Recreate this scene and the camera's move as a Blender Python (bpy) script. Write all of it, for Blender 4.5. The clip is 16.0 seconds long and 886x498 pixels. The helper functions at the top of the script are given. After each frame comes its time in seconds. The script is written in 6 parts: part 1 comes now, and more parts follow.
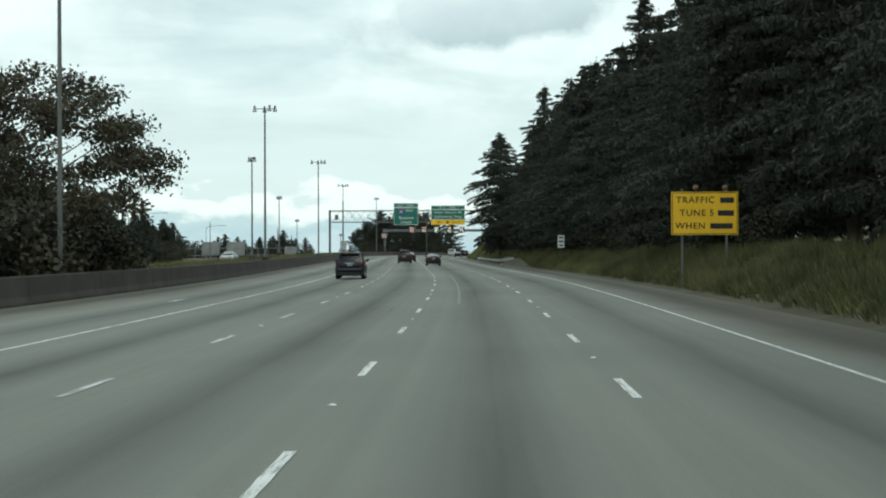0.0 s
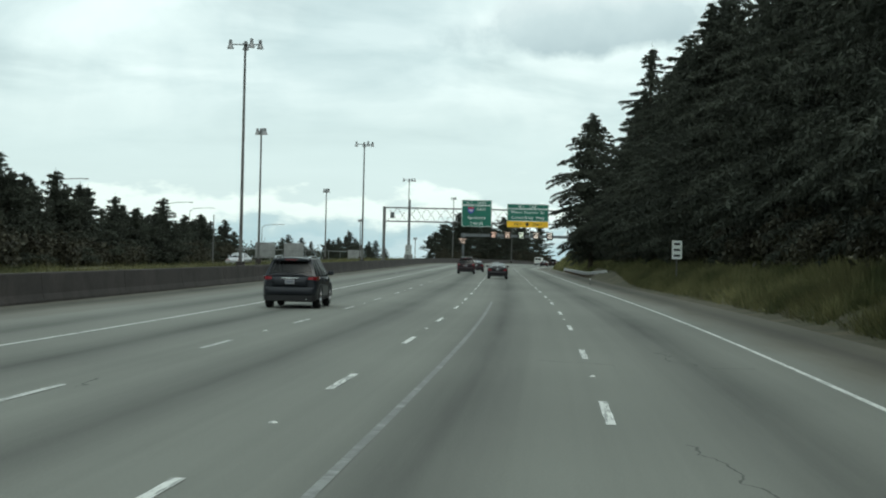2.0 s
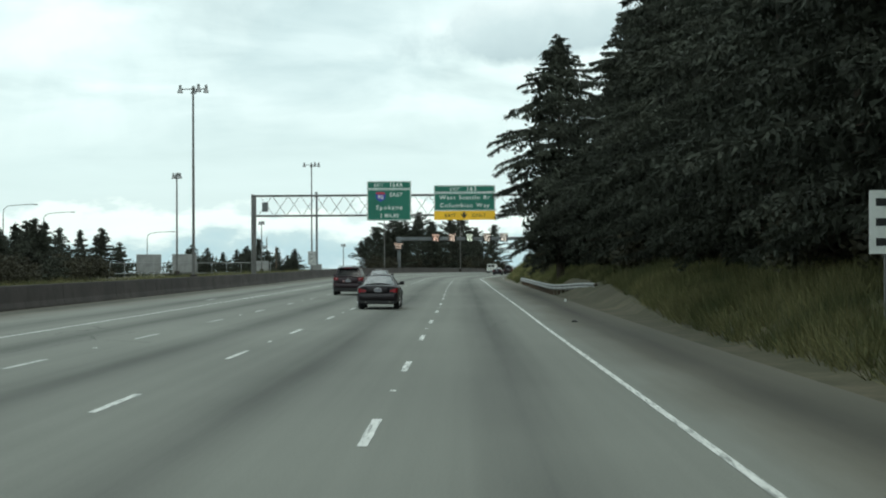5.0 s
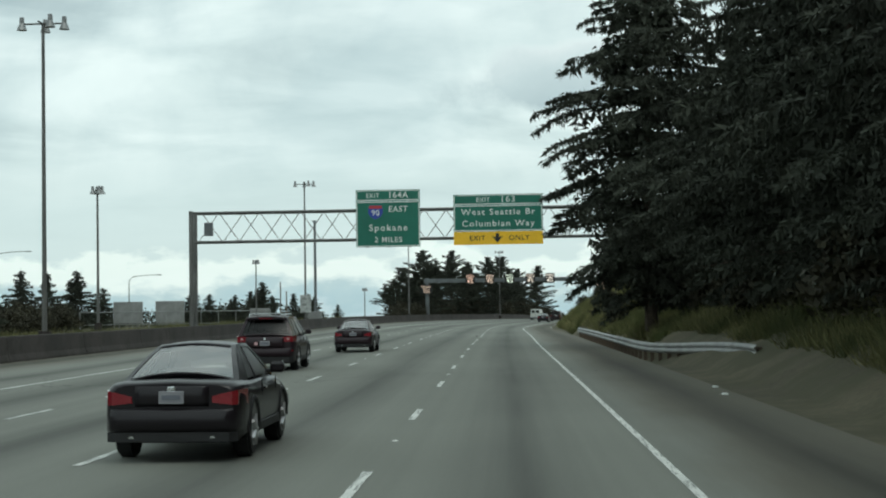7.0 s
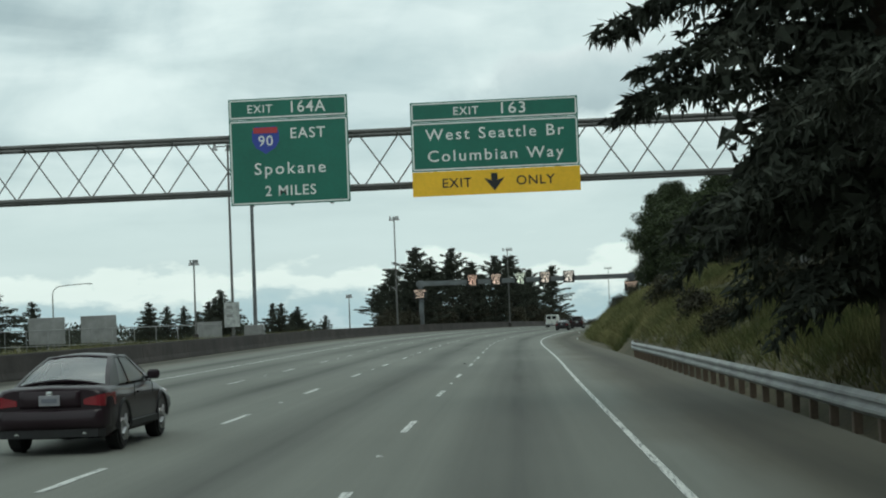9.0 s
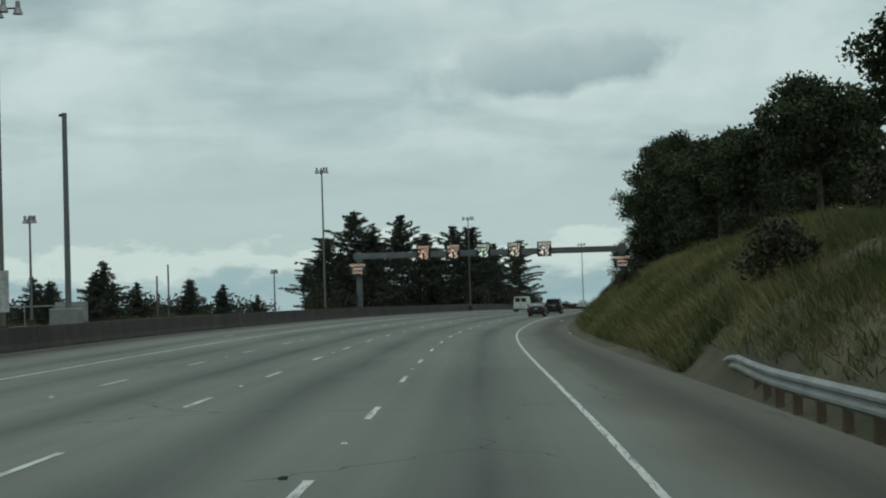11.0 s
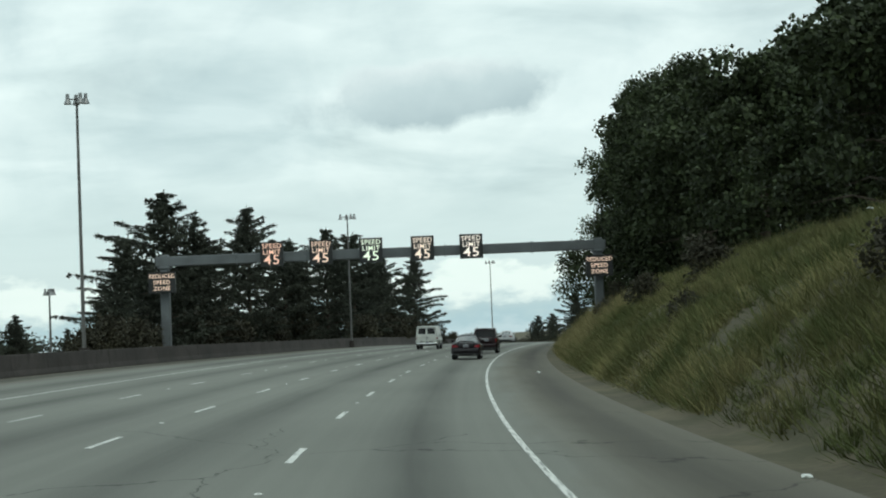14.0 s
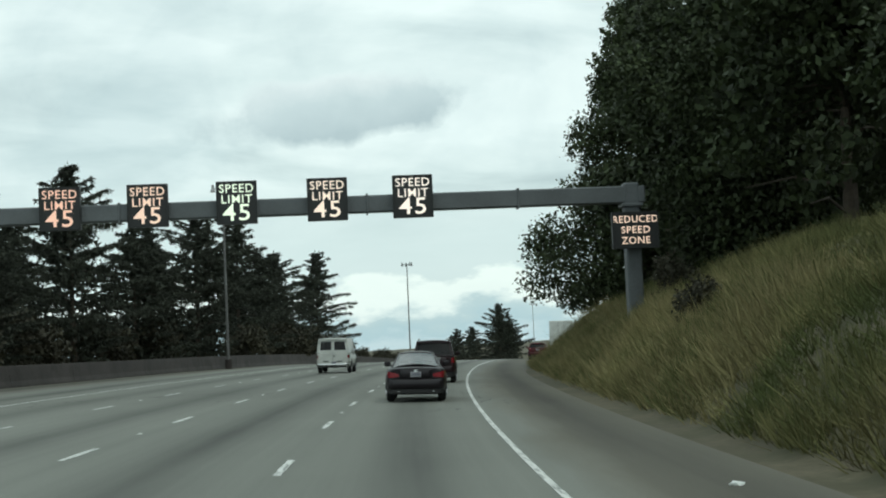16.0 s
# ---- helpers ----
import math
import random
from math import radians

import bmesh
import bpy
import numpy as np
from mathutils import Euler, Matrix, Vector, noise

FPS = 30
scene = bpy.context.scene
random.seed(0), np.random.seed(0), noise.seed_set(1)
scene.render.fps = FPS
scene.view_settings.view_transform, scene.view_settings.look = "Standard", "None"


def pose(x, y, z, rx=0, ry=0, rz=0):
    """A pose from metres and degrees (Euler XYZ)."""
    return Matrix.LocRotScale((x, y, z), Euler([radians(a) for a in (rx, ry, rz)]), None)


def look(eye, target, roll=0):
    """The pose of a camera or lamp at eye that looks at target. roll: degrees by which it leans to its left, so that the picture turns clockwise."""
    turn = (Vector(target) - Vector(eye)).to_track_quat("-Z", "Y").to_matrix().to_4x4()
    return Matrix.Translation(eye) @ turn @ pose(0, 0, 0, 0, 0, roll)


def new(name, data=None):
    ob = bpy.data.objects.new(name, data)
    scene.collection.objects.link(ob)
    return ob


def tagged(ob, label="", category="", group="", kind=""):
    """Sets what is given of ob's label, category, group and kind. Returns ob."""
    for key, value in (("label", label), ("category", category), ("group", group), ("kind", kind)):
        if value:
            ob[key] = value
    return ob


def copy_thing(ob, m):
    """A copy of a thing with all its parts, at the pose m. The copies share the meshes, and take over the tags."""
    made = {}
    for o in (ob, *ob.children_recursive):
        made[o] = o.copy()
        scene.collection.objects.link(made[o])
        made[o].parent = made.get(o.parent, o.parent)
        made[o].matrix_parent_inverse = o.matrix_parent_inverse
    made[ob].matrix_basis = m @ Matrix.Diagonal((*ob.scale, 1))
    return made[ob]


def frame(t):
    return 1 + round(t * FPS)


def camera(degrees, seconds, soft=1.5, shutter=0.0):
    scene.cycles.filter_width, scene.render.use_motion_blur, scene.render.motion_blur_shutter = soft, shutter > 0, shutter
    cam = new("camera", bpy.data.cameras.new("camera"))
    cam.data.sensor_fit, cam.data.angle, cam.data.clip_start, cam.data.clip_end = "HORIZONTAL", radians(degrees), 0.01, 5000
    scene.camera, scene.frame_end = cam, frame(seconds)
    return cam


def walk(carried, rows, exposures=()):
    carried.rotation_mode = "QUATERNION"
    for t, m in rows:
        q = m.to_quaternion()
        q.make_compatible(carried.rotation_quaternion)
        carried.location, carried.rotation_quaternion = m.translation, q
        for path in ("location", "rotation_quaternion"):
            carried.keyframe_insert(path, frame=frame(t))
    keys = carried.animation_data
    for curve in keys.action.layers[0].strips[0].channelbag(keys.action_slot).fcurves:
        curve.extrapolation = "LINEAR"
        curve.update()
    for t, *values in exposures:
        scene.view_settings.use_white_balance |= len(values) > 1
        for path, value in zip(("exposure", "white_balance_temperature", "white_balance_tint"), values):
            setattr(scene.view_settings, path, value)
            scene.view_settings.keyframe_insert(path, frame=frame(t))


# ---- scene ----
# Camera: seconds, place, yaw to the left, pitch up and lean to the left in degrees.
PATH = [
    (0.0, -1.810, 13.679, 1.779, 0.902, 0.030, -0.158),
    (0.5, -1.512, 26.348, 1.786, 1.303, 0.281, 0.599),
    (1.0, -1.187, 39.002, 1.813, 2.146, 0.438, 1.809),
    (1.5, -0.781, 51.624, 1.814, 3.602, 0.293, 2.045),
    (2.0, -0.353, 64.334, 1.798, 4.091, 0.243, 1.330),
    (2.5, 0.030, 77.033, 1.808, 3.116, -0.005, 0.589),
    (3.0, 0.298, 89.612, 1.792, 1.771, 0.506, -0.189),
    (3.2, 0.368, 94.620, 1.810, 1.513, 0.516, -0.504),
    (5.3, -0.048, 146.465, 1.773, 3.024, 0.568, 0.012),
    (5.5, -0.141, 151.403, 1.909, 3.109, 1.289, 0.211),
    (6.0, -0.448, 163.800, 1.865, 3.371, 2.555, 0.002),
    (6.5, -0.752, 176.115, 1.820, 4.117, 1.946, -0.565),
    (7.0, -1.148, 188.507, 1.757, 4.156, 2.127, -0.804),
    (7.5, -1.592, 201.052, 1.714, 5.119, 1.651, -1.290),
    (8.0, -2.040, 213.637, 1.725, 5.419, 1.269, -1.533),
    (8.5, -2.427, 226.210, 1.732, 4.689, 2.433, -1.877),
    (8.7, -2.588, 231.206, 1.757, 4.614, 2.394, -2.129),
    (10.8, -4.425, 282.731, 1.839, 3.421, 2.675, -1.577),
    (11.0, -4.629, 287.713, 1.872, 3.229, 1.725, -1.682),
    (11.5, -5.160, 300.244, 1.833, 4.190, 1.244, -2.625),
    (12.0, -5.691, 312.884, 1.827, 3.372, 0.339, -2.730),
    (12.5, -6.191, 325.581, 1.832, 2.781, 1.412, -2.540),
    (13.0, -6.655, 338.301, 1.795, 3.094, 1.891, -2.079),
    (13.5, -7.117, 350.972, 1.791, 1.613, 2.439, -2.117),
    (14.0, -7.505, 363.575, 1.728, -0.764, 2.696, -2.334),
    (14.5, -7.784, 376.124, 1.633, -1.318, 2.983, -2.843),
    (15.0, -7.895, 388.670, 1.669, -1.317, 2.653, -2.861),
    (15.5, -7.827, 401.207, 1.650, -2.975, 3.294, -2.213),
    (16.0, -7.592, 413.724, 1.611, -4.040, 3.094, -2.435),
]
cam = camera(29.29, 16.0, soft=2.0)
# exposure follows the clip's own brightening and darkening
EXPOSURES = [(0.0, 0.1, 6400, 1), (3.0, 0.0, 6400, 1), (5.5, 0.15, 6400, 1), (6.5, -0.08, 6400, 1), (8.5, -0.12, 6400, 1), (10.8, -0.62, 6300, -2), (11.3, -0.53, 6300, -2), (12.5, -0.15, 6400, 0), (16.0, -0.05, 6400, 1)]


def heading_pose(x, y, z, yaw, pitch, lean):
    a, b = radians(yaw), radians(pitch)
    way = Vector((-math.sin(a) * math.cos(b), math.cos(a) * math.cos(b), math.sin(b)))
    return look((x, y, z), Vector((x, y, z)) + 10 * way, lean)


walk(cam, [(r[0], heading_pose(*r[1:])) for r in PATH], EXPOSURES)

# The motorway's line: x of the first lane line, height and crossfall (degrees), every 100 m from y = -100.
LINE_X = [-1.2, 0, 0, -3.17, -6.92, -9.41, -3.97, 8.9, 29, 57, 93, 136]
LINE_Z = [0.2, 0, 0, -0.06, 0.03, -0.09, -0.12, -0.65, -3.2, -6.8, -10.5, -14]
CROSSFALL = [0.14, 0.28, 0.25, -0.22, -0.29, -1.44, -1.33, -1.05, -0.7, -0.4, 0, 0]


def along(knots, y):
    u = (y + 100.0) / 100.0
    n = len(knots) - 1
    i = max(0, min(n - 1, int(math.floor(u))))
    f = u - i
    if u > n or u < 0:
        e, d = (n, knots[n] - knots[n - 1]) if u > n else (0, knots[1] - knots[0])
        return knots[e] + d * (u - e)
    p0, p1, p2, p3 = knots[max(i - 1, 0)], knots[i], knots[i + 1], knots[min(i + 2, n)]
    return p1 + 0.5 * f * (p2 - p0 + f * (2 * p0 - 5 * p1 + 4 * p2 - p3 + f * (3 * (p1 - p2) + p3 - p0)))


def line_x(y):
    return along(LINE_X, y)


def surface(off, y):
    """The place on the pavement off metres right of the first lane line."""
    return Vector((line_x(y) + off, y, along(LINE_Z, y) + math.tan(radians(along(CROSSFALL, y))) * off))


def turn_at(y):
    """The road's yaw in degrees."""
    return -math.degrees(math.atan2(line_x(y + 2) - line_x(y - 2), 4.0))


def road_pose(off, y, up=0.0):
    p = surface(off, y)
    return pose(p.x, p.y, p.z + up, 0, -along(CROSSFALL, y), turn_at(y))


def step01(a, b, v):
    u = max(0.0, min(1.0, (v - a) / (b - a)))
    return u * u * (3 - 2 * u)


# ---- sky and light ----
world = bpy.data.worlds.new("overcast_sky")
scene.world = world
world.use_nodes = True
nt = world.node_tree
nt.nodes.clear()


def node(tree, kind, x=0, y=0, **values):
    n = tree.nodes.new(kind)
    n.location = (x, y)
    for key, value in values.items():
        n.inputs[key].default_value = value
    return n


def sky_world():
    link = nt.links.new
    out = nt.nodes.new("ShaderNodeOutputWorld")
    back = nt.nodes.new("ShaderNodeBackground")
    link(back.outputs[0], out.inputs[0])
    sky = nt.nodes.new("ShaderNodeTexSky")
    sky.sky_type = 'NISHITA'
    sky.sun_disc = False
    sky.sun_elevation, sky.sun_rotation = radians(52), radians(150)
    sky.air_density, sky.dust_density = 1.0, 1.5
    dim = nt.nodes.new("ShaderNodeVectorMath")
    dim.operation = 'SCALE'
    dim.inputs["Scale"].default_value = 0.12
    link(sky.outputs[0], dim.inputs[0])
    coord = nt.nodes.new("ShaderNodeTexCoord")
    parts = nt.nodes.new("ShaderNodeSeparateXYZ")
    link(coord.outputs["Generated"], parts.inputs[0])

    def calc(op, a, b=None, c=None, clamp=False):
        n = nt.nodes.new("ShaderNodeMath")
        n.operation, n.use_clamp = op, clamp
        for i, v in enumerate((a, b, c)):
            if v is None:
                continue
            if isinstance(v, (int, float)):
                n.inputs[i].default_value = v
            else:
                link(v, n.inputs[i])
        return n.outputs[0]

    def ramp(fac, stops):
        n = nt.nodes.new("ShaderNodeValToRGB")
        while len(n.color_ramp.elements) < len(stops):
            n.color_ramp.elements.new(0.5)
        for e, (p, c) in zip(n.color_ramp.elements, stops):
            e.position, e.color = p, (*c, 1)
        link(fac, n.inputs[0])
        return n.outputs[0]

    def mix(fac, a, b, how='MIX'):
        n = nt.nodes.new("ShaderNodeMix")
        n.data_type, n.blend_type = 'RGBA', how
        for i, v in ((0, fac), (6, a), (7, b)):
            if isinstance(v, (int, float)):
                n.inputs[i].default_value = v
            elif isinstance(v, tuple):
                n.inputs[i].default_value = (*v, 1)
            else:
                link(v, n.inputs[i])
        return n.outputs[2]

    # the cloud deck, laid on a flat layer overhead so that it flattens towards the horizon
    lift = calc('ADD', calc('MAXIMUM', parts.outputs[2], 0.0), 0.16)
    flat = nt.nodes.new("ShaderNodeCombineXYZ")
    link(calc('DIVIDE', parts.outputs[0], lift), flat.inputs[0])
    link(calc('DIVIDE', parts.outputs[1], lift), flat.inputs[1])

    def cloud(vector, scale, detail, rough, shift, warp=0.0):
        move = nt.nodes.new("ShaderNodeMapping")
        move.inputs["Location"].default_value = shift
        link(vector, move.inputs[0])
        n = nt.nodes.new("ShaderNodeTexNoise")
        n.inputs["Scale"].default_value, n.inputs["Detail"].default_value = scale, detail
        n.inputs["Roughness"].default_value, n.inputs["Distortion"].default_value = rough, warp
        link(move.outputs[0], n.inputs["Vector"])
        return n.outputs["Fac"]

    broad = cloud(flat.outputs[0], 1.9, 6, 0.5, (3.1, 1.7, 0), 0.4)
    deck = ramp(broad, [(0.30, (0.54, 0.63, 0.645)), (0.44, (0.74, 0.835, 0.84)), (0.58, (0.90, 0.98, 0.975))])
    puffs = ramp(cloud(coord.outputs["Generated"], 7.0, 7, 0.55, (2.3, 0.4, 1.1), 0.6), [(0.36, (0.84, 0.87, 0.885)), (0.50, (1.0, 1.0, 1.0)), (0.62, (1.08, 1.07, 1.06))])
    deck = mix(1.0, deck, puffs, 'MULTIPLY')
    # a row of low cumulus heads over a blue-grey strip of distance
    wide = nt.nodes.new("ShaderNodeMapping")
    wide.inputs["Scale"].default_value = (1, 1, 2.3)
    link(coord.outputs["Generated"], wide.inputs[0])
    heads = cloud(wide.outputs[0], 21.0, 8, 0.55, (0.4, 0.2, 0.9))
    height = calc('ADD', parts.outputs[2], calc('MULTIPLY', calc('SUBTRACT', heads, 0.5), -0.060))
    low = ramp(calc('MULTIPLY', height, 10.0, clamp=True),
               [(0.0, (0.62, 0.75, 0.80)), (0.06, (0.50, 0.66, 0.72)), (0.14, (0.56, 0.70, 0.74)), (0.175, (0.74, 0.85, 0.86)), (0.22, (0.93, 1.01, 0.985)), (0.33, (0.95, 1.03, 1.0)), (0.38, (0.73, 0.835, 0.845)), (0.75, (0.71, 0.815, 0.825))])
    near_low = ramp(calc('MULTIPLY', parts.outputs[2], 10.0, clamp=True), [(0.55, (0, 0, 0)), (1.0, (1, 1, 1))])
    cover = mix(near_low, low, deck)
    # one heavier grey cloud ahead
    grey = cloud(coord.outputs["Generated"], 22.0, 6, 0.55, (0.1, 0.7, 0.2))
    dx = calc('MULTIPLY', calc('SUBTRACT', parts.outputs[0], 0.006), 12.0)
    dz = calc('MULTIPLY', calc('SUBTRACT', parts.outputs[2], 0.137), 44.0)
    dz = calc('SUBTRACT', dz, calc('MULTIPLY', dx, 0.35))
    far = calc('SQRT', calc('ADD', calc('MULTIPLY', dx, dx), calc('MULTIPLY', dz, dz)))
    ahead = calc('GREATER_THAN', parts.outputs[1], 0.0)
    body = ramp(calc('ADD', far, calc('MULTIPLY', calc('SUBTRACT', grey, 0.5), 1.3)), [(0.66, (1, 1, 1)), (0.92, (0, 0, 0))])
    tilt = calc('ADD', calc('MULTIPLY_ADD', dz, 0.5, 0.5), calc('MULTIPLY', calc('SUBTRACT', grey, 0.5), 0.8))
    shade = ramp(tilt, [(0.15, (0.47, 0.56, 0.59)), (0.55, (0.62, 0.71, 0.73)), (0.95, (0.93, 0.97, 0.97))])
    cover = mix(calc('MULTIPLY', calc('MULTIPLY', body, ahead), 0.9), cover, shade)
    ragged = ramp(cloud(flat.outputs[0], 1.3, 7, 0.6, (9.0, 4.0, 2.0), 0.5), [(0.35, (0.965, 0.97, 0.97)), (0.65, (1.02, 1.02, 1.02))])
    cover = mix(1.0, cover, ragged, 'MULTIPLY')
    cover = mix(1.0, cover, (0.993, 1.0, 1.01), 'MULTIPLY')
    whole = mix(0.9, dim.outputs[0], cover)
    link(whole, back.inputs[0])
    back.inputs[1].default_value = 1.05


sky_world()
sun = new("sun", bpy.data.lights.new("sun", 'SUN'))
sun.data.energy, sun.data.angle, sun.data.color = 0.7, radians(25), (1.0, 0.97, 0.92)
sun.matrix_world = look((40, -60, 120), (0, 0, 0))


# ---- materials ----
def material(name, base=(0.5, 0.5, 0.5), rough=0.7, metal=0.0, spread=0.12, scale=3.0, fine=40.0, bump=0.15, dirt=None, dirt_at=0.6, island=0.0, coords="Object", coat=0.0, spec=0.5):
    """A painted or natural surface: broad stains, fine grain, bump, and a dirt colour that breaks through."""
    m = bpy.data.materials.new(name)
    m.use_nodes = True
    t = m.node_tree
    link = t.links.new
    bsdf = t.nodes["Principled BSDF"]
    bsdf.inputs["Roughness"].default_value, bsdf.inputs["Metallic"].default_value = rough, metal
    bsdf.inputs["Coat Weight"].default_value = coat
    bsdf.inputs["Specular IOR Level"].default_value = spec
    co = t.nodes.new("ShaderNodeTexCoord")
    broad = node(t, "ShaderNodeTexNoise", Scale=scale, Detail=5.0, Roughness=0.6)
    grain = node(t, "ShaderNodeTexNoise", Scale=fine, Detail=4.0, Roughness=0.65)
    for n in (broad, grain):
        link(co.outputs[coords], n.inputs["Vector"])
    both = t.nodes.new("ShaderNodeMath")
    both.operation = 'MULTIPLY_ADD'
    link(grain.outputs["Fac"], both.inputs[0])
    both.inputs[1].default_value = 0.6
    link(broad.outputs["Fac"], both.inputs[2])
    ramp = t.nodes.new("ShaderNodeValToRGB")
    lo, hi = (tuple(max(0.0, c * (1 + s * spread * 2)) for c in base) for s in (-1, 1))
    ramp.color_ramp.elements[0].position, ramp.color_ramp.elements[0].color = 0.5, (*lo, 1)
    ramp.color_ramp.elements[1].position, ramp.color_ramp.elements[1].color = 1.0, (*hi, 1)
    link(both.outputs[0], ramp.inputs[0])
    col = ramp.outputs[0]
    if island:
        info = t.nodes.new("ShaderNodeNewGeometry")
        hue = t.nodes.new("ShaderNodeHueSaturation")
        val = t.nodes.new("ShaderNodeMapRange")
        link(info.outputs["Random Per Island"], val.inputs[0])
        val.inputs[3].default_value, val.inputs[4].default_value = 1 - island, 1 + island
        link(val.outputs[0], hue.inputs["Value"])
        link(col, hue.inputs["Color"])
        col = hue.outputs[0]
    if dirt:
        spots = node(t, "ShaderNodeTexNoise", Scale=scale * 2.7, Detail=7.0, Roughness=0.7)
        link(co.outputs[coords], spots.inputs["Vector"])
        edge = t.nodes.new("ShaderNodeMapRange")
        edge.inputs[1].default_value, edge.inputs[2].default_value = dirt_at - 0.06, dirt_at + 0.08
        link(spots.outputs["Fac"], edge.inputs[0])
        mx = t.nodes.new("ShaderNodeMix")
        mx.data_type = 'RGBA'
        link(edge.outputs[0], mx.inputs[0])
        link(col, mx.inputs[6])
        mx.inputs[7].default_value = (*dirt, 1)
        col = mx.outputs[2]
    link(col, bsdf.inputs["Base Color"])
    if bump:
        bp = node(t, "ShaderNodeBump", Strength=bump, Distance=0.02)
        link(both.outputs[0], bp.inputs["Height"])
        link(bp.outputs[0], bsdf.inputs["Normal"])
    return m


def pavement_material():
    """Worn grey concrete: polished wheel tracks, an oil-dark strip mid-lane, cracks, patches. UV: metres across, metres along."""
    m = bpy.data.materials.new("worn_pavement")
    m.use_nodes = True
    t = m.node_tree
    link = t.links.new
    bsdf = t.nodes["Principled BSDF"]
    uv = t.nodes.new("ShaderNodeUVMap")
    uv.uv_map = "road"
    sep = t.nodes.new("ShaderNodeSeparateXYZ")
    link(uv.outputs[0], sep.inputs[0])

    def calc(op, a, b=None, c=None):
        n = t.nodes.new("ShaderNodeMath")
        n.operation = op
        for i, v in enumerate((a, b, c)):
            if v is None:
                continue
            if isinstance(v, (int, float)):
                n.inputs[i].default_value = v
            else:
                link(v, n.inputs[i])
        return n.outputs[0]

    def fog(sx, sy, scale, detail=4.0, rough=0.6):
        mp = t.nodes.new("ShaderNodeMapping")
        mp.inputs["Scale"].default_value = (sx, sy, 1)
        link(uv.outputs[0], mp.inputs[0])
        n = node(t, "ShaderNodeTexNoise", Scale=scale, Detail=detail, Roughness=rough)
        link(mp.outputs[0], n.inputs["Vector"])
        return n.outputs["Fac"]

    wander = calc('MULTIPLY', calc('SUBTRACT', fog(0.02, 0.012, 1.0), 0.5), 0.9)
    lane = calc('FRACT', calc('DIVIDE', calc('ADD', calc('ADD', sep.outputs[0], wander), 36.0), 3.6))
    mid = calc('ABSOLUTE', calc('SUBTRACT', lane, 0.5))
    oil = calc('SUBTRACT', 1.0, calc('SMOOTH_MIN', calc('MULTIPLY', mid, 3.8), 1.0, 0.5))
    blotch = fog(0.5, 0.03, 1.0, 5)
    oil = calc('MULTIPLY', oil, calc('MULTIPLY_ADD', blotch, 1.5, 0.0))
    streak = fog(2.2, 0.012, 1.0, 5)
    patch = fog(0.10, 0.05, 1.0, 3)
    grain = fog(1, 1, 34.0, 5, 0.75)
    tone = calc('ADD', calc('MULTIPLY', calc('SUBTRACT', streak, 0.5), 0.07), calc('MULTIPLY', calc('SUBTRACT', patch, 0.5), 0.09))
    tone = calc('ADD', tone, calc('MULTIPLY', calc('SUBTRACT', grain, 0.5), 0.12))
    tone = calc('SUBTRACT', calc("ADD", tone, 0.174), calc('MULTIPLY', oil, 0.105))
    # fine cracks
    vor = t.nodes.new("ShaderNodeTexVoronoi")
    vor.feature = 'DISTANCE_TO_EDGE'
    vor.inputs["Scale"].default_value = 0.16
    mp = t.nodes.new("ShaderNodeMapping")
    mp.inputs["Scale"].default_value = (1.0, 0.45, 1)
    bend = t.nodes.new("ShaderNodeVectorMath")
    bend.operation = 'ADD'
    nz = node(t, "ShaderNodeTexNoise", Scale=0.8, Detail=5.0)
    link(uv.outputs[0], nz.inputs["Vector"])
    link(uv.outputs[0], bend.inputs[0])
    link(nz.outputs["Color"], bend.inputs[1])
    link(bend.outputs[0], mp.inputs[0])
    link(mp.outputs[0], vor.inputs["Vector"])
    crack = calc('MULTIPLY', calc('LESS_THAN', vor.outputs["Distance"], 0.0022), calc('GREATER_THAN', fog(0.03, 0.02, 1.0), 0.56))
    tone = calc('MULTIPLY', tone, calc('SUBTRACT', 1.0, calc('MULTIPLY', crack, 0.6)))
    # silt and dust lying on both shoulders
    loose = calc('MULTIPLY', calc('SUBTRACT', fog(0.6, 0.10, 1.0, 5), 0.5), 2.0)
    right = calc('MINIMUM', calc('MAXIMUM', calc('MULTIPLY', calc('SUBTRACT', calc('ADD', sep.outputs[0], loose), 3.75), 0.9), 0.0), 1.0)
    left = calc('MINIMUM', calc('MAXIMUM', calc('MULTIPLY', calc('SUBTRACT', -13.9, calc('ADD', sep.outputs[0], loose)), 0.5), 0.0), 1.0)
    silt = calc('MAXIMUM', right, left)
    tone = calc('MULTIPLY', tone, calc('SUBTRACT', 1.0, calc('MULTIPLY', right, 0.38)))
    tone = calc('MULTIPLY', tone, calc('SUBTRACT', 1.0, calc('MULTIPLY', left, 0.42)))
    rgb = t.nodes.new("ShaderNodeCombineXYZ")
    link(calc('MULTIPLY', tone, calc('MULTIPLY_ADD', silt, 0.09, 0.965)), rgb.inputs[0])
    link(calc('MULTIPLY', tone, 1.0), rgb.inputs[1])
    link(calc('MULTIPLY', tone, calc('MULTIPLY_ADD', silt, -0.09, 0.875)), rgb.inputs[2])
    link(rgb.outputs[0], bsdf.inputs["Base Color"])
    bsdf.inputs["Roughness"].default_value = 0.82
    bsdf.inputs["Specular IOR Level"].default_value = 0.3
    bp = node(t, "ShaderNodeBump", Strength=0.25, Distance=0.01)
    link(grain, bp.inputs["Height"])
    link(bp.outputs[0], bsdf.inputs["Normal"])
    return m


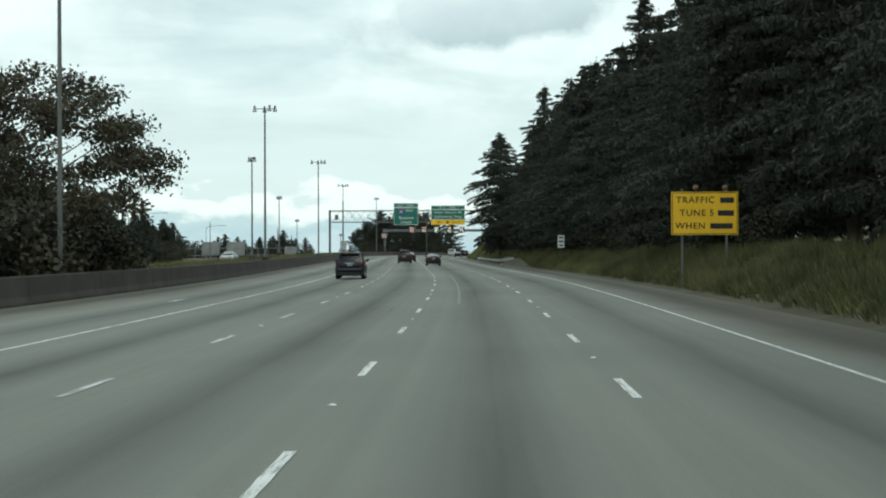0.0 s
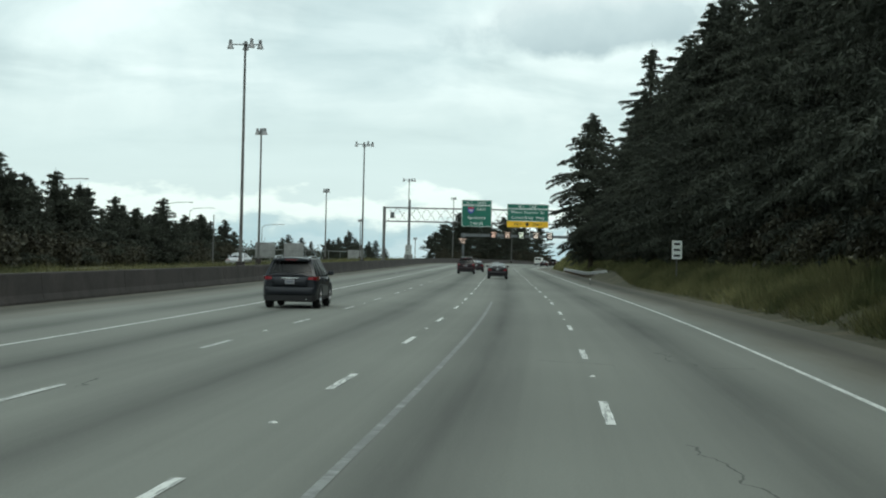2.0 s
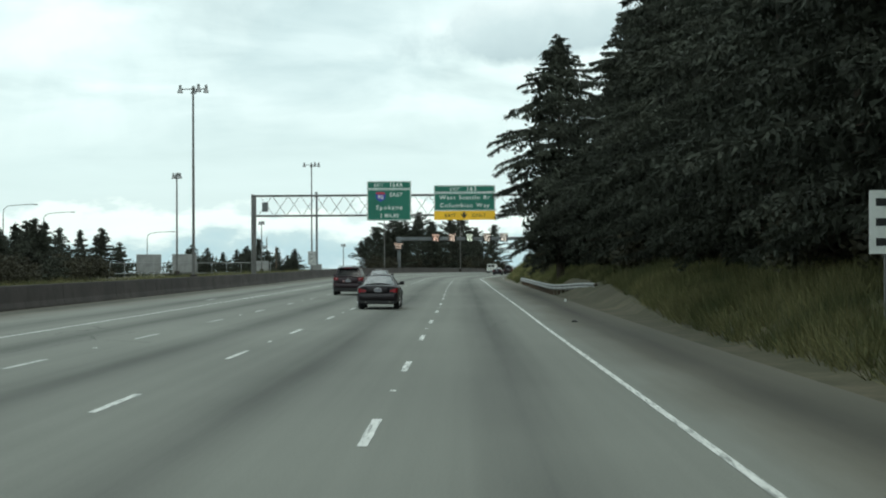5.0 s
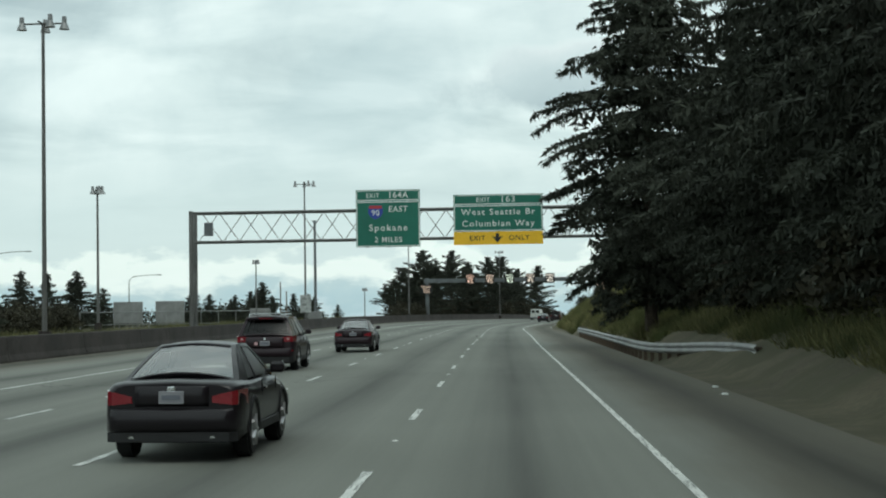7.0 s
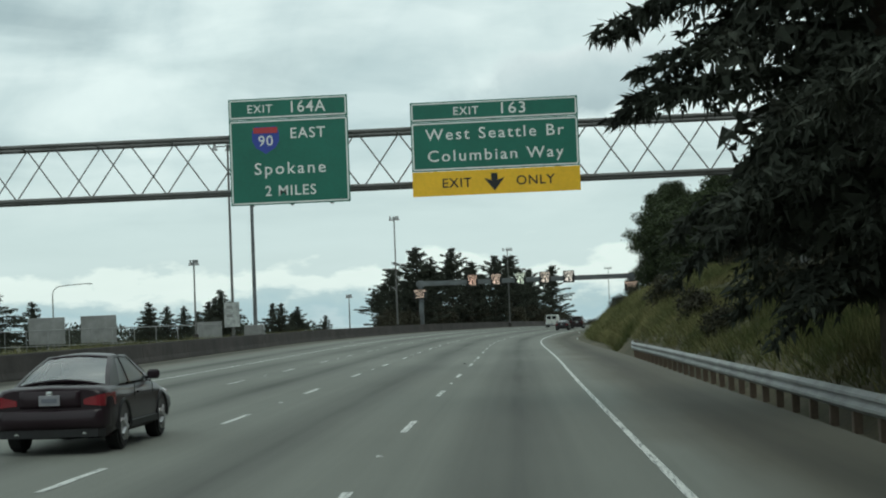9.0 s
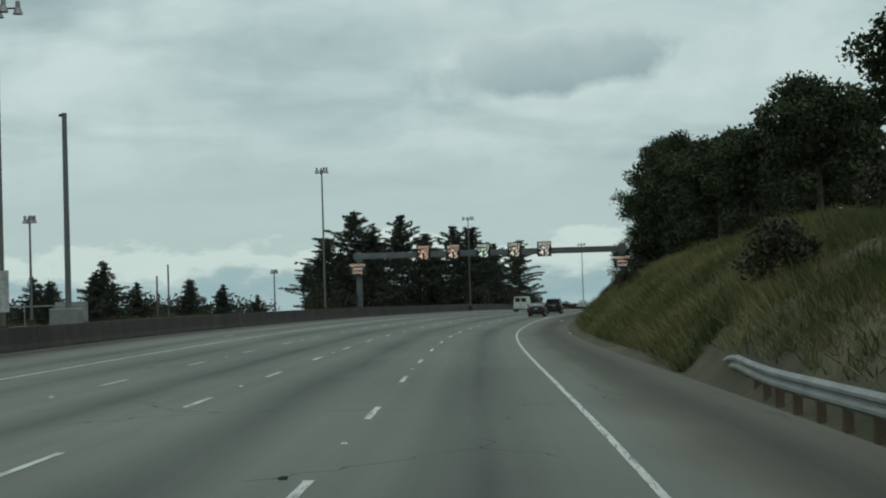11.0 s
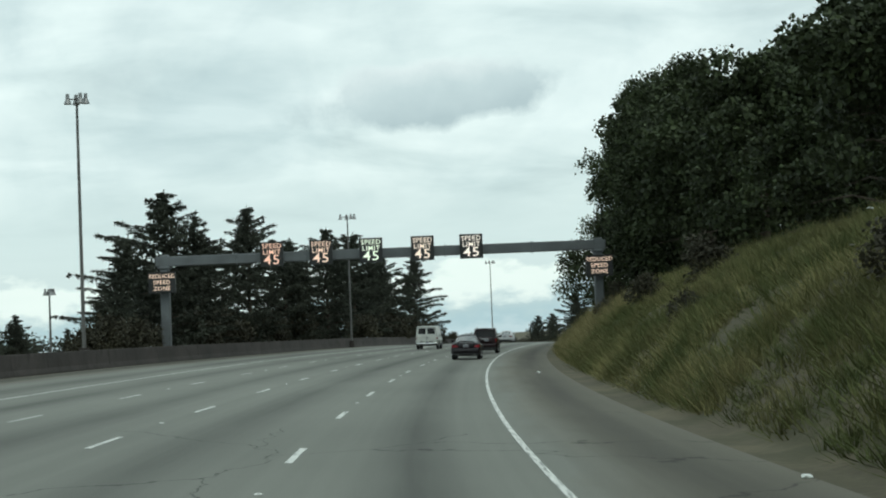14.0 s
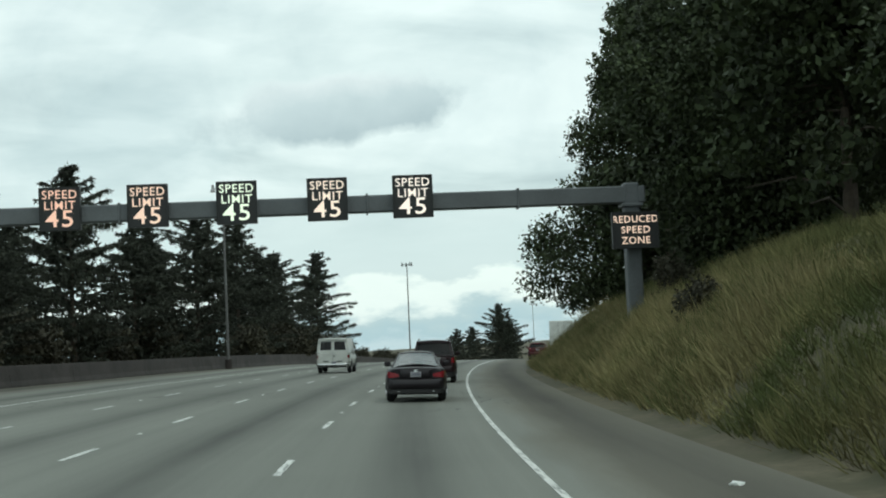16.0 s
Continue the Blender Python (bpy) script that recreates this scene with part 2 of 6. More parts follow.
def glow(name, colour, strength):
    m = bpy.data.materials.new(name)
    m.use_nodes = True
    b = m.node_tree.nodes["Principled BSDF"]
    b.inputs["Base Color"].default_value = (0.02, 0.02, 0.02, 1)
    b.inputs["Emission Color"].default_value = (*colour, 1)
    b.inputs["Emission Strength"].default_value = strength
    return m


PAVEMENT = pavement_material()


def worn_paint(name, base, bare, worn):
    """Road paint scuffed away in streaks along the road."""
    m = material(name, base, 0.72, scale=1.5, fine=25, spread=0.10, bump=0.1)
    t = m.node_tree
    link = t.links.new
    bsdf = t.nodes["Principled BSDF"]
    old = bsdf.inputs["Base Color"].links[0].from_socket
    co = t.nodes.new("ShaderNodeTexCoord")
    mp = t.nodes.new("ShaderNodeMapping")
    mp.inputs["Scale"].default_value = (16, 0.9, 1)
    link(co.outputs["Object"], mp.inputs[0])
    info = t.nodes.new("ShaderNodeObjectInfo")
    shift = t.nodes.new("ShaderNodeVectorMath")
    shift.operation = 'ADD'
    jump = t.nodes.new("ShaderNodeMath")
    jump.operation = 'MULTIPLY'
    jump.inputs[1].default_value = 50.0
    link(info.outputs["Random"], jump.inputs[0])
    link(mp.outputs[0], shift.inputs[0])
    link(jump.outputs[0], shift.inputs[1])
    scuff = node(t, "ShaderNodeTexNoise", Scale=1.3, Detail=6.0, Roughness=0.65)
    link(shift.outputs[0], scuff.inputs["Vector"])
    edge = t.nodes.new("ShaderNodeMapRange")
    edge.inputs[1].default_value, edge.inputs[2].default_value = worn - 0.05, worn + 0.07
    link(scuff.outputs["Fac"], edge.inputs[0])
    mx = t.nodes.new("ShaderNodeMix")
    mx.data_type = 'RGBA'
    link(edge.outputs[0], mx.inputs[0])
    link(old, mx.inputs[6])
    mx.inputs[7].default_value = (*bare, 1)
    link(mx.outputs[2], bsdf.inputs["Base Color"])
    return m


LINE_PAINT = worn_paint("white_road_paint", (0.60, 0.61, 0.58), (0.23, 0.24, 0.225), 0.55)
OLD_PAINT = worn_paint("worn_road_paint", (0.45, 0.46, 0.44), (0.21, 0.22, 0.21), 0.47)
FADED_PAINT = worn_paint("faded_road_paint", (0.52, 0.53, 0.50), (0.21, 0.22, 0.21), 0.52)
TAR = material("dark_crack", (0.035, 0.036, 0.036), 0.9, scale=3, fine=20, spread=0.2, bump=0.1)
SCAR = material("ground_off_scar", (0.205, 0.215, 0.205), 0.85, scale=0.8, fine=12, spread=0.2, dirt=(0.165, 0.17, 0.165), dirt_at=0.48, bump=0.2)
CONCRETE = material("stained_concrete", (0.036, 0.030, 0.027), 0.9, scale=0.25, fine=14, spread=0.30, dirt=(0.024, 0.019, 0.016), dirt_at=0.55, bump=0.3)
SOIL = material("dry_verge", (0.080, 0.068, 0.040), 0.95, scale=0.12, fine=6, spread=0.30, dirt=(0.055, 0.052, 0.025), dirt_at=0.50, bump=0.5)
GRASS = material("dry_grass", (0.150, 0.140, 0.062), 0.85, scale=0.10, fine=1.2, spread=0.32, bump=0.0, island=0.35, dirt=(0.072, 0.088, 0.030), dirt_at=0.49, spec=0.2)
STRAW = material("pale_straw", (0.21, 0.185, 0.09), 0.85, scale=0.10, fine=1.2, spread=0.25, bump=0.0, island=0.25, spec=0.2)
DULL_GRASS = material("dull_dry_grass", (0.135, 0.128, 0.058), 0.85, scale=0.10, fine=1.2, spread=0.32, bump=0.0, island=0.35, dirt=(0.060, 0.070, 0.028), dirt_at=0.50, spec=0.2)
STEEL = material("galvanised_steel", (0.24, 0.245, 0.245), 0.5, 0.75, scale=0.8, fine=30, spread=0.15, bump=0.05)
RAIL_STEEL = material("weathered_rail_steel", (0.26, 0.265, 0.26), 0.6, 0.5, scale=0.8, fine=30, spread=0.18, dirt=(0.2, 0.17, 0.14), dirt_at=0.66, bump=0.05)
DARK_STEEL = material("grey_painted_steel", (0.11, 0.12, 0.125), 0.6, 0.2, scale=0.5, fine=20, spread=0.15, bump=0.05)
POLE_GREY = material("weathered_pole", (0.125, 0.125, 0.12), 0.65, 0.3, scale=0.5, fine=20, spread=0.18, bump=0.05)
WOOD = material("weathered_timber", (0.10, 0.075, 0.055), 0.9, scale=1.0, fine=20, spread=0.2, bump=0.3)
GREEN_SIGN = material("green_sign_sheeting", (0.010, 0.135, 0.092), 0.45, scale=0.6, fine=12, spread=0.08, bump=0.0)
WHITE_SIGN = material("white_sign_sheeting", (0.72, 0.75, 0.72), 0.45, scale=2, fine=12, spread=0.05, bump=0.0)
YELLOW_SIGN = material("yellow_sign_sheeting", (0.85, 0.50, 0.02), 0.45, scale=0.8, fine=12, spread=0.06, bump=0.0)
BLACK_SIGN = material("black_sign_face", (0.014, 0.016, 0.016), 0.55, scale=2, fine=12, spread=0.1, bump=0.0)
GREY_SIGN = material("weathered_sign_face", (0.36, 0.38, 0.37), 0.6, scale=1.4, fine=9, spread=0.2, dirt=(0.26, 0.27, 0.27), dirt_at=0.54, bump=0.0)
SIGN_BACK = material("aluminium_sign_back", (0.22, 0.225, 0.22), 0.6, 0.3, scale=0.7, fine=12, spread=0.15, bump=0.0)
BLUE_SIGN = material("blue_shield", (0.03, 0.06, 0.32), 0.45, scale=2, fine=12, spread=0.05, bump=0.0)
RED_SIGN = material("red_shield", (0.42, 0.04, 0.05), 0.45, scale=2, fine=12, spread=0.05, bump=0.0)
BARK = material("dark_bark", (0.06, 0.047, 0.036), 0.95, scale=2.0, fine=18, spread=0.3, bump=0.6)
NEEDLES = material("conifer_needles", (0.039, 0.044, 0.033), 0.85, scale=0.35, fine=3, spread=0.30, bump=0.0, island=0.20, spec=0.25)
LEAVES = material("broad_leaves", (0.030, 0.041, 0.016), 0.7, scale=0.25, fine=3, spread=0.30, bump=0.0, island=0.45, spec=0.3)
OLIVE_LEAVES = material("olive_leaves", (0.050, 0.046, 0.028), 0.75, scale=0.25, fine=3, spread=0.30, bump=0.0, island=0.28, spec=0.3)
DULL_LEAVES = material("olive_brown_leaves", (0.036, 0.034, 0.021), 0.75, scale=0.25, fine=3, spread=0.30, bump=0.0, island=0.28, spec=0.3)
RUSSET_LEAVES = material("russet_leaves", (0.055, 0.028, 0.024), 0.75, scale=0.3, fine=3, spread=0.30, bump=0.0, island=0.4, spec=0.3)


# ---- mesh helpers ----
def mesh_object(name, bm, mat, parent=None, label=""):
    me = bpy.data.meshes.new(name)
    bm.to_mesh(me)
    bm.free()
    me.materials.append(mat)
    ob = new(name, me)
    if parent:
        ob.parent = parent
    if label:
        tagged(ob, label)
    return ob


def part(name, bm, mat, parent, label=""):
    return mesh_object(name, bm, mat, parent, label)


def thing(name, m, label, category, group="", kind=""):
    ob = new(name)
    ob.empty_display_size = 0.2
    ob.matrix_world = m
    return tagged(ob, label, category, group, kind)


def box(bm, c, s, m=None, bevel=0.0):
    made = bmesh.ops.create_cube(bm, size=1.0, matrix=Matrix.LocRotScale(c, None, s) if m is None else m @ Matrix.LocRotScale(c, None, s))
    if bevel:
        edges = list({e for v in made["verts"] for e in v.link_edges})
        bmesh.ops.bevel(bm, geom=edges, offset=bevel, segments=1, affect='EDGES')
    return bm


def rod(bm, a, b, r0, r1=None, seg=10, caps=True):
    a, b = Vector(a), Vector(b)
    d = b - a
    m = Matrix.Translation((a + b) / 2) @ d.to_track_quat('Z', 'Y').to_matrix().to_4x4()
    bmesh.ops.create_cone(bm, cap_ends=caps, segments=seg, radius1=r0, radius2=r0 if r1 is None else r1, depth=d.length, matrix=m)
    return bm


def new_box(c, s, bevel=0.0, m=None):
    return box(bmesh.new(), c, s, m, bevel)


def new_rod(a, b, r0, r1=None, seg=10):
    return rod(bmesh.new(), a, b, r0, r1, seg)


def bulk(name, verts, faces, mat, parent=None, label=""):
    me = bpy.data.meshes.new(name)
    me.from_pydata(verts, [], faces)
    me.materials.append(mat)
    me.update()
    ob = new(name, me)
    if parent:
        ob.parent = parent
    if label:
        tagged(ob, label)
    return ob


def array_mesh(name, co, tris, mat):
    """A mesh of triangles from number arrays."""
    me = bpy.data.meshes.new(name)
    me.vertices.add(len(co))
    me.vertices.foreach_set("co", np.asarray(co, dtype=np.float32).ravel())
    me.loops.add(len(tris) * 3)
    me.loops.foreach_set("vertex_index", np.asarray(tris, dtype=np.int32).ravel())
    me.polygons.add(len(tris))
    me.polygons.foreach_set("loop_start", np.arange(0, len(tris) * 3, 3, dtype=np.int32))
    me.materials.append(mat)
    me.update(calc_edges=True)
    return me


def lettering(text, size, m, mat, parent, name="lettering", wide=1.0, label="", thick=0.004, space=1.12):
    """Words as a mesh, centred, facing -y of m's own frame."""
    cu = bpy.data.curves.new(name, 'FONT')
    cu.body, cu.size, cu.align_x, cu.align_y, cu.extrude = text, size, 'CENTER', 'CENTER', thick
    cu.space_character = space
    cu.offset = 0.007 * size
    cu.resolution_u = 3
    tmp = bpy.data.objects.new("tmp", cu)
    scene.collection.objects.link(tmp)
    deps = bpy.context.evaluated_depsgraph_get()
    me = bpy.data.meshes.new_from_object(tmp.evaluated_get(deps))
    bpy.data.objects.remove(tmp)
    bpy.data.curves.remove(cu)
    count = len(text.split())
    turn = m @ pose(0, 0, 0, 90) @ Matrix.Diagonal((wide, 1, 1, 1))
    # cut between the words, at the widest gaps
    spans = sorted((min(me.vertices[v].co.x for v in p.vertices), max(me.vertices[v].co.x for v in p.vertices)) for p in me.polygons)
    gaps, reach = [], spans[0][1]
    for lo, hi in spans:
        if lo > reach:
            gaps.append((lo - reach, (lo + reach) / 2))
        reach = max(reach, hi)
    cuts = [-1e9] + sorted(g[1] for g in sorted(gaps)[len(gaps) - count + 1:]) + [1e9] if count > 1 else [-1e9, 1e9]
    for lo, hi in zip(cuts, cuts[1:]):
        bm = bmesh.new()
        bm.from_mesh(me)
        bmesh.ops.delete(bm, geom=[v for v in bm.verts if not lo < v.co.x < hi], context='VERTS')
        ob = mesh_object(name, bm, mat, parent, label)
        ob.matrix_basis = turn
    bpy.data.meshes.remove(me)


# ---- ground, road, barrier ----
LEFT_EDGE = -17.2


def right_edge(y):
    """The pavement widens where the slip road leaves."""
    return 6.55 + 5.5 * step01(500, 620, y)


def bank_height(y):
    """Height of the cutting's slope beside the road."""
    return 2.2 + 4.0 * step01(285, 360, y) - 5.6 * step01(520, 620, y)


def bank_slope(y):
    return 0.50 + 0.38 * step01(285, 360, y)


def ground_z(off, y):
    edge = right_edge(y)
    base = surface(max(LEFT_EDGE, min(edge, off)), y).z
    if off > edge:
        s = off - edge
        top = bank_height(y)
        run = max(s - 0.9, 0.0) * bank_slope(y)
        rise = top * (1 - math.exp(-run / max(top, 0.1) * 1.25)) if top > 0.05 else 0
        bumps = noise.noise(Vector((off * 0.5, y * 0.22, 3))) * 0.28 * min(1, max(s - 0.9, 0) * 0.5)
        ditch = 0.34 * step01(0.1, 0.5, s) * step01(2.2, 1.2, s) * step01(240, 256, y) * step01(344, 334, y)
        return base - 0.04 + rise + bumps - ditch + 0.02 * max(0, s - 14)
    if off < LEFT_EDGE - 0.5:
        s = LEFT_EDGE - off
        return base + 0.35 + 0.25 * noise.noise(Vector((off * 0.2, y * 0.1, 7))) - 1.2 * step01(10, 40, s)
    return base - 0.07


def build_ground():
    offs = [-3500, -1500, -700, -350, -200, -120, -80, -60, -50, -42, -36, -31, -27, -24, -22, -20.5, -19, -17.9, -17.7, -17.0, -8, 0, 6.4]
    offs += [6.56 + 0.5 * i for i in range(22)] + [18, 19.5, 21, 24, 28, 34, 42, 55, 80, 120, 200, 350, 700, 1500, 3500]
    ys = [-400, -250] + list(range(-150, 700, 4)) + list(range(700, 1000, 25)) + [1100, 1300, 1600, 2000, 2600, 3400, 4200]
    verts, faces = [], []
    for y in ys:
        yy = min(y, 1000)
        for off in offs:
            verts.append((line_x(min(y, 1000)) + off, y, ground_z(off, yy)))
    n = len(offs)
    for j in range(len(ys) - 1):
        for i in range(n - 1):
            a = j * n + i
            faces.append((a, a + 1, a + n + 1, a + n))
    g = bulk("ground", verts, faces, SOIL)
    for p in g.data.polygons:
        p.use_smooth = True
    return tagged(g, "dry grassy verge and banks beside the motorway", "ground", kind="structure")


def strip(name, o0, o1, y0, y1, up, mat, step=4.0, uv=False, parent=None, across=1, thick=0.0):
    """A sheet that follows the road between two offsets."""
    n = max(1, int(round((y1 - y0) / step)))
    verts, faces, uvs = [], [], []
    for j in range(n + 1):
        y = y0 + (y1 - y0) * j / n
        for i in range(across + 1):
            hi = right_edge(y) if o1 is None else o1
            off = o0 + (hi - o0) * i / across
            p = surface(off, y)
            verts.append((p.x, p.y, p.z + up))
            uvs.append((off, y))
    w = across + 1
    for j in range(n):
        for i in range(across):
            a = j * w + i
            faces.append((a, a + 1, a + w + 1, a + w))
    ob = bulk(name, verts, faces, mat, parent)
    if uv:
        layer = ob.data.uv_layers.new(name="road")
        for lp in ob.data.loops:
            layer.data[lp.index].uv = uvs[lp.vertex_index]
    return ob


ground = build_ground()
road = strip("road", LEFT_EDGE - 0.3, None, -120, 940, 0.0, PAVEMENT, uv=True, across=8)
tagged(road, "worn grey concrete motorway with dark oil strips", "road", kind="structure")


def solid_line(off, y0, y1):
    ob = strip("edge_line", off - 0.05, off + 0.05, y0, y1, 0.006, LINE_PAINT, step=5.0, parent=road)
    return tagged(ob, "solid white painted edge line")


solid_line(3.48, -100, 700)
solid_line(-10.79, -100, 700)


scar = strip("ground_off_line", -2.50, -2.40, 70, 134, 0.004, SCAR, step=3.0, parent=road)
tagged(scar, "pale scar of an old ground-off line")


def dash_mesh(length=3.05, wide=0.115):
    bm = bmesh.new()
    n = 8
    rng = random.Random(4)
    rows = [[bm.verts.new((sx * (wide / 2 + rng.uniform(-0.006, 0.006)), -length / 2 + length * i / n, 0.007)) for sx in (-1, 1)] for i in range(n + 1)]
    for i in range(n):
        bm.faces.new((rows[i][0], rows[i][1], rows[i + 1][1], rows[i + 1][0]))
    return bm


def lane_dashes():
    first = None
    faded = part("lane_dash", dash_mesh(), FADED_PAINT, road, "faded white lane dash")
    faded.matrix_basis = road_pose(-7.16, -12.46 - 12.19 * 3)
    for off, phase in ((0.0, -0.93), (-3.606, -9.21), (-7.16, -12.46)):
        for k in range(-3, 57):
            y = phase + 12.19 * k
            if not -20 < y < 660:
                continue
            if first is None:
                first = part("lane_dash", dash_mesh(), LINE_PAINT, road, "white painted lane dash")
                ob = first
            else:
                ob = new("lane_dash", first.data if off > -7 else faded.data)
                ob.parent = road
            ob.matrix_basis = road_pose(off, y)
    worn = part("worn_mark", dash_mesh(3.4, 0.2), OLD_PAINT, road, "worn white mark on the shoulder")
    worn.matrix_basis = road_pose(-12.9, 76.4)
    for off, y in ((-12.3, 228.3), (-13.6, 276), (-12.75, 382.6)):
        ob = new("worn_mark", worn.data)
        ob.parent = road
        ob.matrix_basis = road_pose(off, y)


lane_dashes()


def barrier():
    """The cast concrete wall along the far shoulder, in 12 m lengths."""
    prof = [(-0.02, -0.1), (-0.02, 0.08), (-0.10, 0.30), (-0.17, 0.95), (-0.19, 1.0), (-0.41, 1.0), (-0.43, 0.95), (-0.55, 0.08), (-0.55, -0.5)]
    root = thing("barrier_wall", pose(0, 0, 0), "long dark stained concrete barrier wall along the shoulder", "barrier", kind="structure")
    y = -60.0
    while y < 780:
        y1 = y + 11.97
        verts, faces = [], []
        m = 4
        for j in range(m + 1):
            yy = y + (y1 - y) * j / m
            for ox, oz in prof:
                p = surface(LEFT_EDGE + ox, yy)
                verts.append((p.x, p.y, surface(LEFT_EDGE, yy).z + oz))
        k = len(prof)
        for j in range(m):
            for i in range(k - 1):
                a = j * k + i
                faces.append((a, a + k, a + k + 1, a + 1))
        faces.append(tuple(range(k)))
        faces.append(tuple(m * k + i for i in reversed(range(k))))
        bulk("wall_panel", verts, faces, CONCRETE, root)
        y += 12.0
    return root


barrier()


# ---- trees ----
def conifer_mesh(name, h, r, seed, base=0.05, rise=0.10, droop=0.30, per_metre=4.4, ragged=0.40, profile=((0, 0.55), (0.12, 0.95), (0.3, 1.0), (0.6, 0.66), (0.85, 0.27), (1, 0.04)),
                 tuft=0.36, hang=0.5, heart=0.5, lush=1.0, fan=0.36, leaders=()):
    """A cedar's crown: boughs in uneven tiers, each a flat fan of branchlets clad in short needle sprays that hang at the edges."""
    rng = np.random.default_rng(seed)
    corners = []
    up = np.array((0.0, 0.0, 1.0))

    def unit(v):
        return v / (np.linalg.norm(v, axis=-1, keepdims=True) + 1e-9)

    def spray(q, way, size, slim=0.42):
        """One pointed needle spray at each q, towards way."""
        n = len(q)
        way = unit(way)
        across = unit(np.cross(way, rng.normal(size=(n, 3))))
        length = size * (0.55 + 0.75 * rng.random((n, 1)))
        wide = across * length * slim * (0.6 + 0.6 * rng.random((n, 1))) * 0.5
        corners.append(np.stack([q - wide, q + wide, q + way * length], 1))

    def bough(root, az, L, lift, sag):
        d = np.array((math.cos(az), math.sin(az), 0.0))
        side = np.array((-d[1], d[0], 0.0))
        bend = 0.16 * rng.normal()

        def at(u):
            u = np.asarray(u)[:, None]
            return root + d * (L * u) + side * (bend * L * u * u) + up * (L * (lift * u - sag * u ** 2.4))

        stem = at(np.linspace(0, 1, 7))
        thick = np.linspace(0.05 + 0.012 * L, 0.01, 7)[:, None]
        for e in (up, side):
            lo, hi = stem - e * thick, stem + e * thick
            corners.append(np.stack([lo[:-1], hi[:-1], lo[1:]], 1))
            corners.append(np.stack([lo[1:], hi[:-1], hi[1:]], 1))
        m = max(6, int(L * 7.0 * lush))
        s = 0.10 + 0.90 * rng.random(m) ** 0.85
        p = at(s)
        reach = (fan * L * (1 - s) ** 0.8 + 0.30)[:, None] * (0.55 + 0.65 * rng.random((m, 1)))
        reach = np.minimum(reach, 2.1)
        t = (0.45 + 0.75 * rng.random(m))[:, None]
        v = d * np.cos(t) + side * np.sin(t) * rng.choice((-1.0, 1.0), (m, 1)) + up * 0.12 * rng.normal(size=(m, 1))
        k = 7
        u = ((np.arange(k) + rng.random((m, k))) / k)[..., None]
        q = p[:, None] + v[:, None] * reach[:, None] * u - up * (0.30 * reach[:, None] * u * u)
        way = v[:, None] * (0.7 + 0.5 * u) + 0.55 * rng.normal(size=(m, k, 3)) - up * hang * (0.35 + u)
        spray(q.reshape(-1, 3), way.reshape(-1, 3), tuft)
        # hanging fringe under the fan, and the nodding tip
        pick = rng.random((m, k)) < 0.45
        w = q[pick]
        spray(w, 0.35 * rng.normal(size=w.shape) - up, tuft * 1.15, 0.34)
        end = at(np.full(5, 1.0))
        spray(end - d * 0.1, d + 0.4 * rng.normal(size=(5, 3)) - up * 0.5, tuft * 1.1, 0.3)

    def grow(x0, y0, bottom, top, wide):
        count = int((top - bottom) * per_metre)
        az = rng.random() * 6.28
        us, rs = [p[0] for p in profile], [p[1] for p in profile]
        for i in range(count):
            u = (i + 0.7 * rng.random()) / count
            u = u + 0.012 * math.sin(u * 55 + seed)
            az += 2.4 + 0.5 * rng.normal()
            L = wide * np.interp(u, us, rs) * (1 - ragged + ragged * 1.45 * rng.random() ** 0.8) + 0.25
            lean = rise + 0.07 * rng.normal() + 0.45 * max(0.0, u - 0.6)
            bough(np.array((x0, y0, bottom + (top - bottom) * max(u, 0.0) * 0.985)), az, L, lean, droop * (0.7 + 0.6 * rng.random()) * (1 - 0.5 * u))
        # shaded inner twigs
        n = int(count * wide * 9 * heart)
        u = rng.random(n)
        a = rng.random(n) * 6.28
        d = wide * np.interp(u, us, rs) * heart * rng.random(n) ** 0.6
        q = np.stack([x0 + np.cos(a) * d, y0 + np.sin(a) * d, bottom + (top - bottom) * u * 0.97], 1)
        spray(q, rng.normal(size=(n, 3)) - up * 0.3, tuft * 1.5, 0.7)
        n = 14
        q = np.stack([x0 + 0.03 * rng.normal(size=n), y0 + 0.03 * rng.normal(size=n), top * (0.95 + 0.05 * rng.random(n))], 1)
        spray(q, 0.7 * rng.normal(size=(n, 3)) + up * 0.8, tuft * 0.9, 0.3)
        spray(np.array([(x0, y0, top * 0.98)]), np.array([(0.05, 0.02, 1.0)]), tuft * 2.2, 0.16)

    grow(0.0, 0.0, base * h, h, r)
    for x, y, low, top, wide_at in leaders:
        grow(x, y, low * h, top * h, wide_at)
    co = np.concatenate(corners).reshape(-1, 3)
    return array_mesh(name, co, np.arange(len(co)).reshape(-1, 3), NEEDLES)


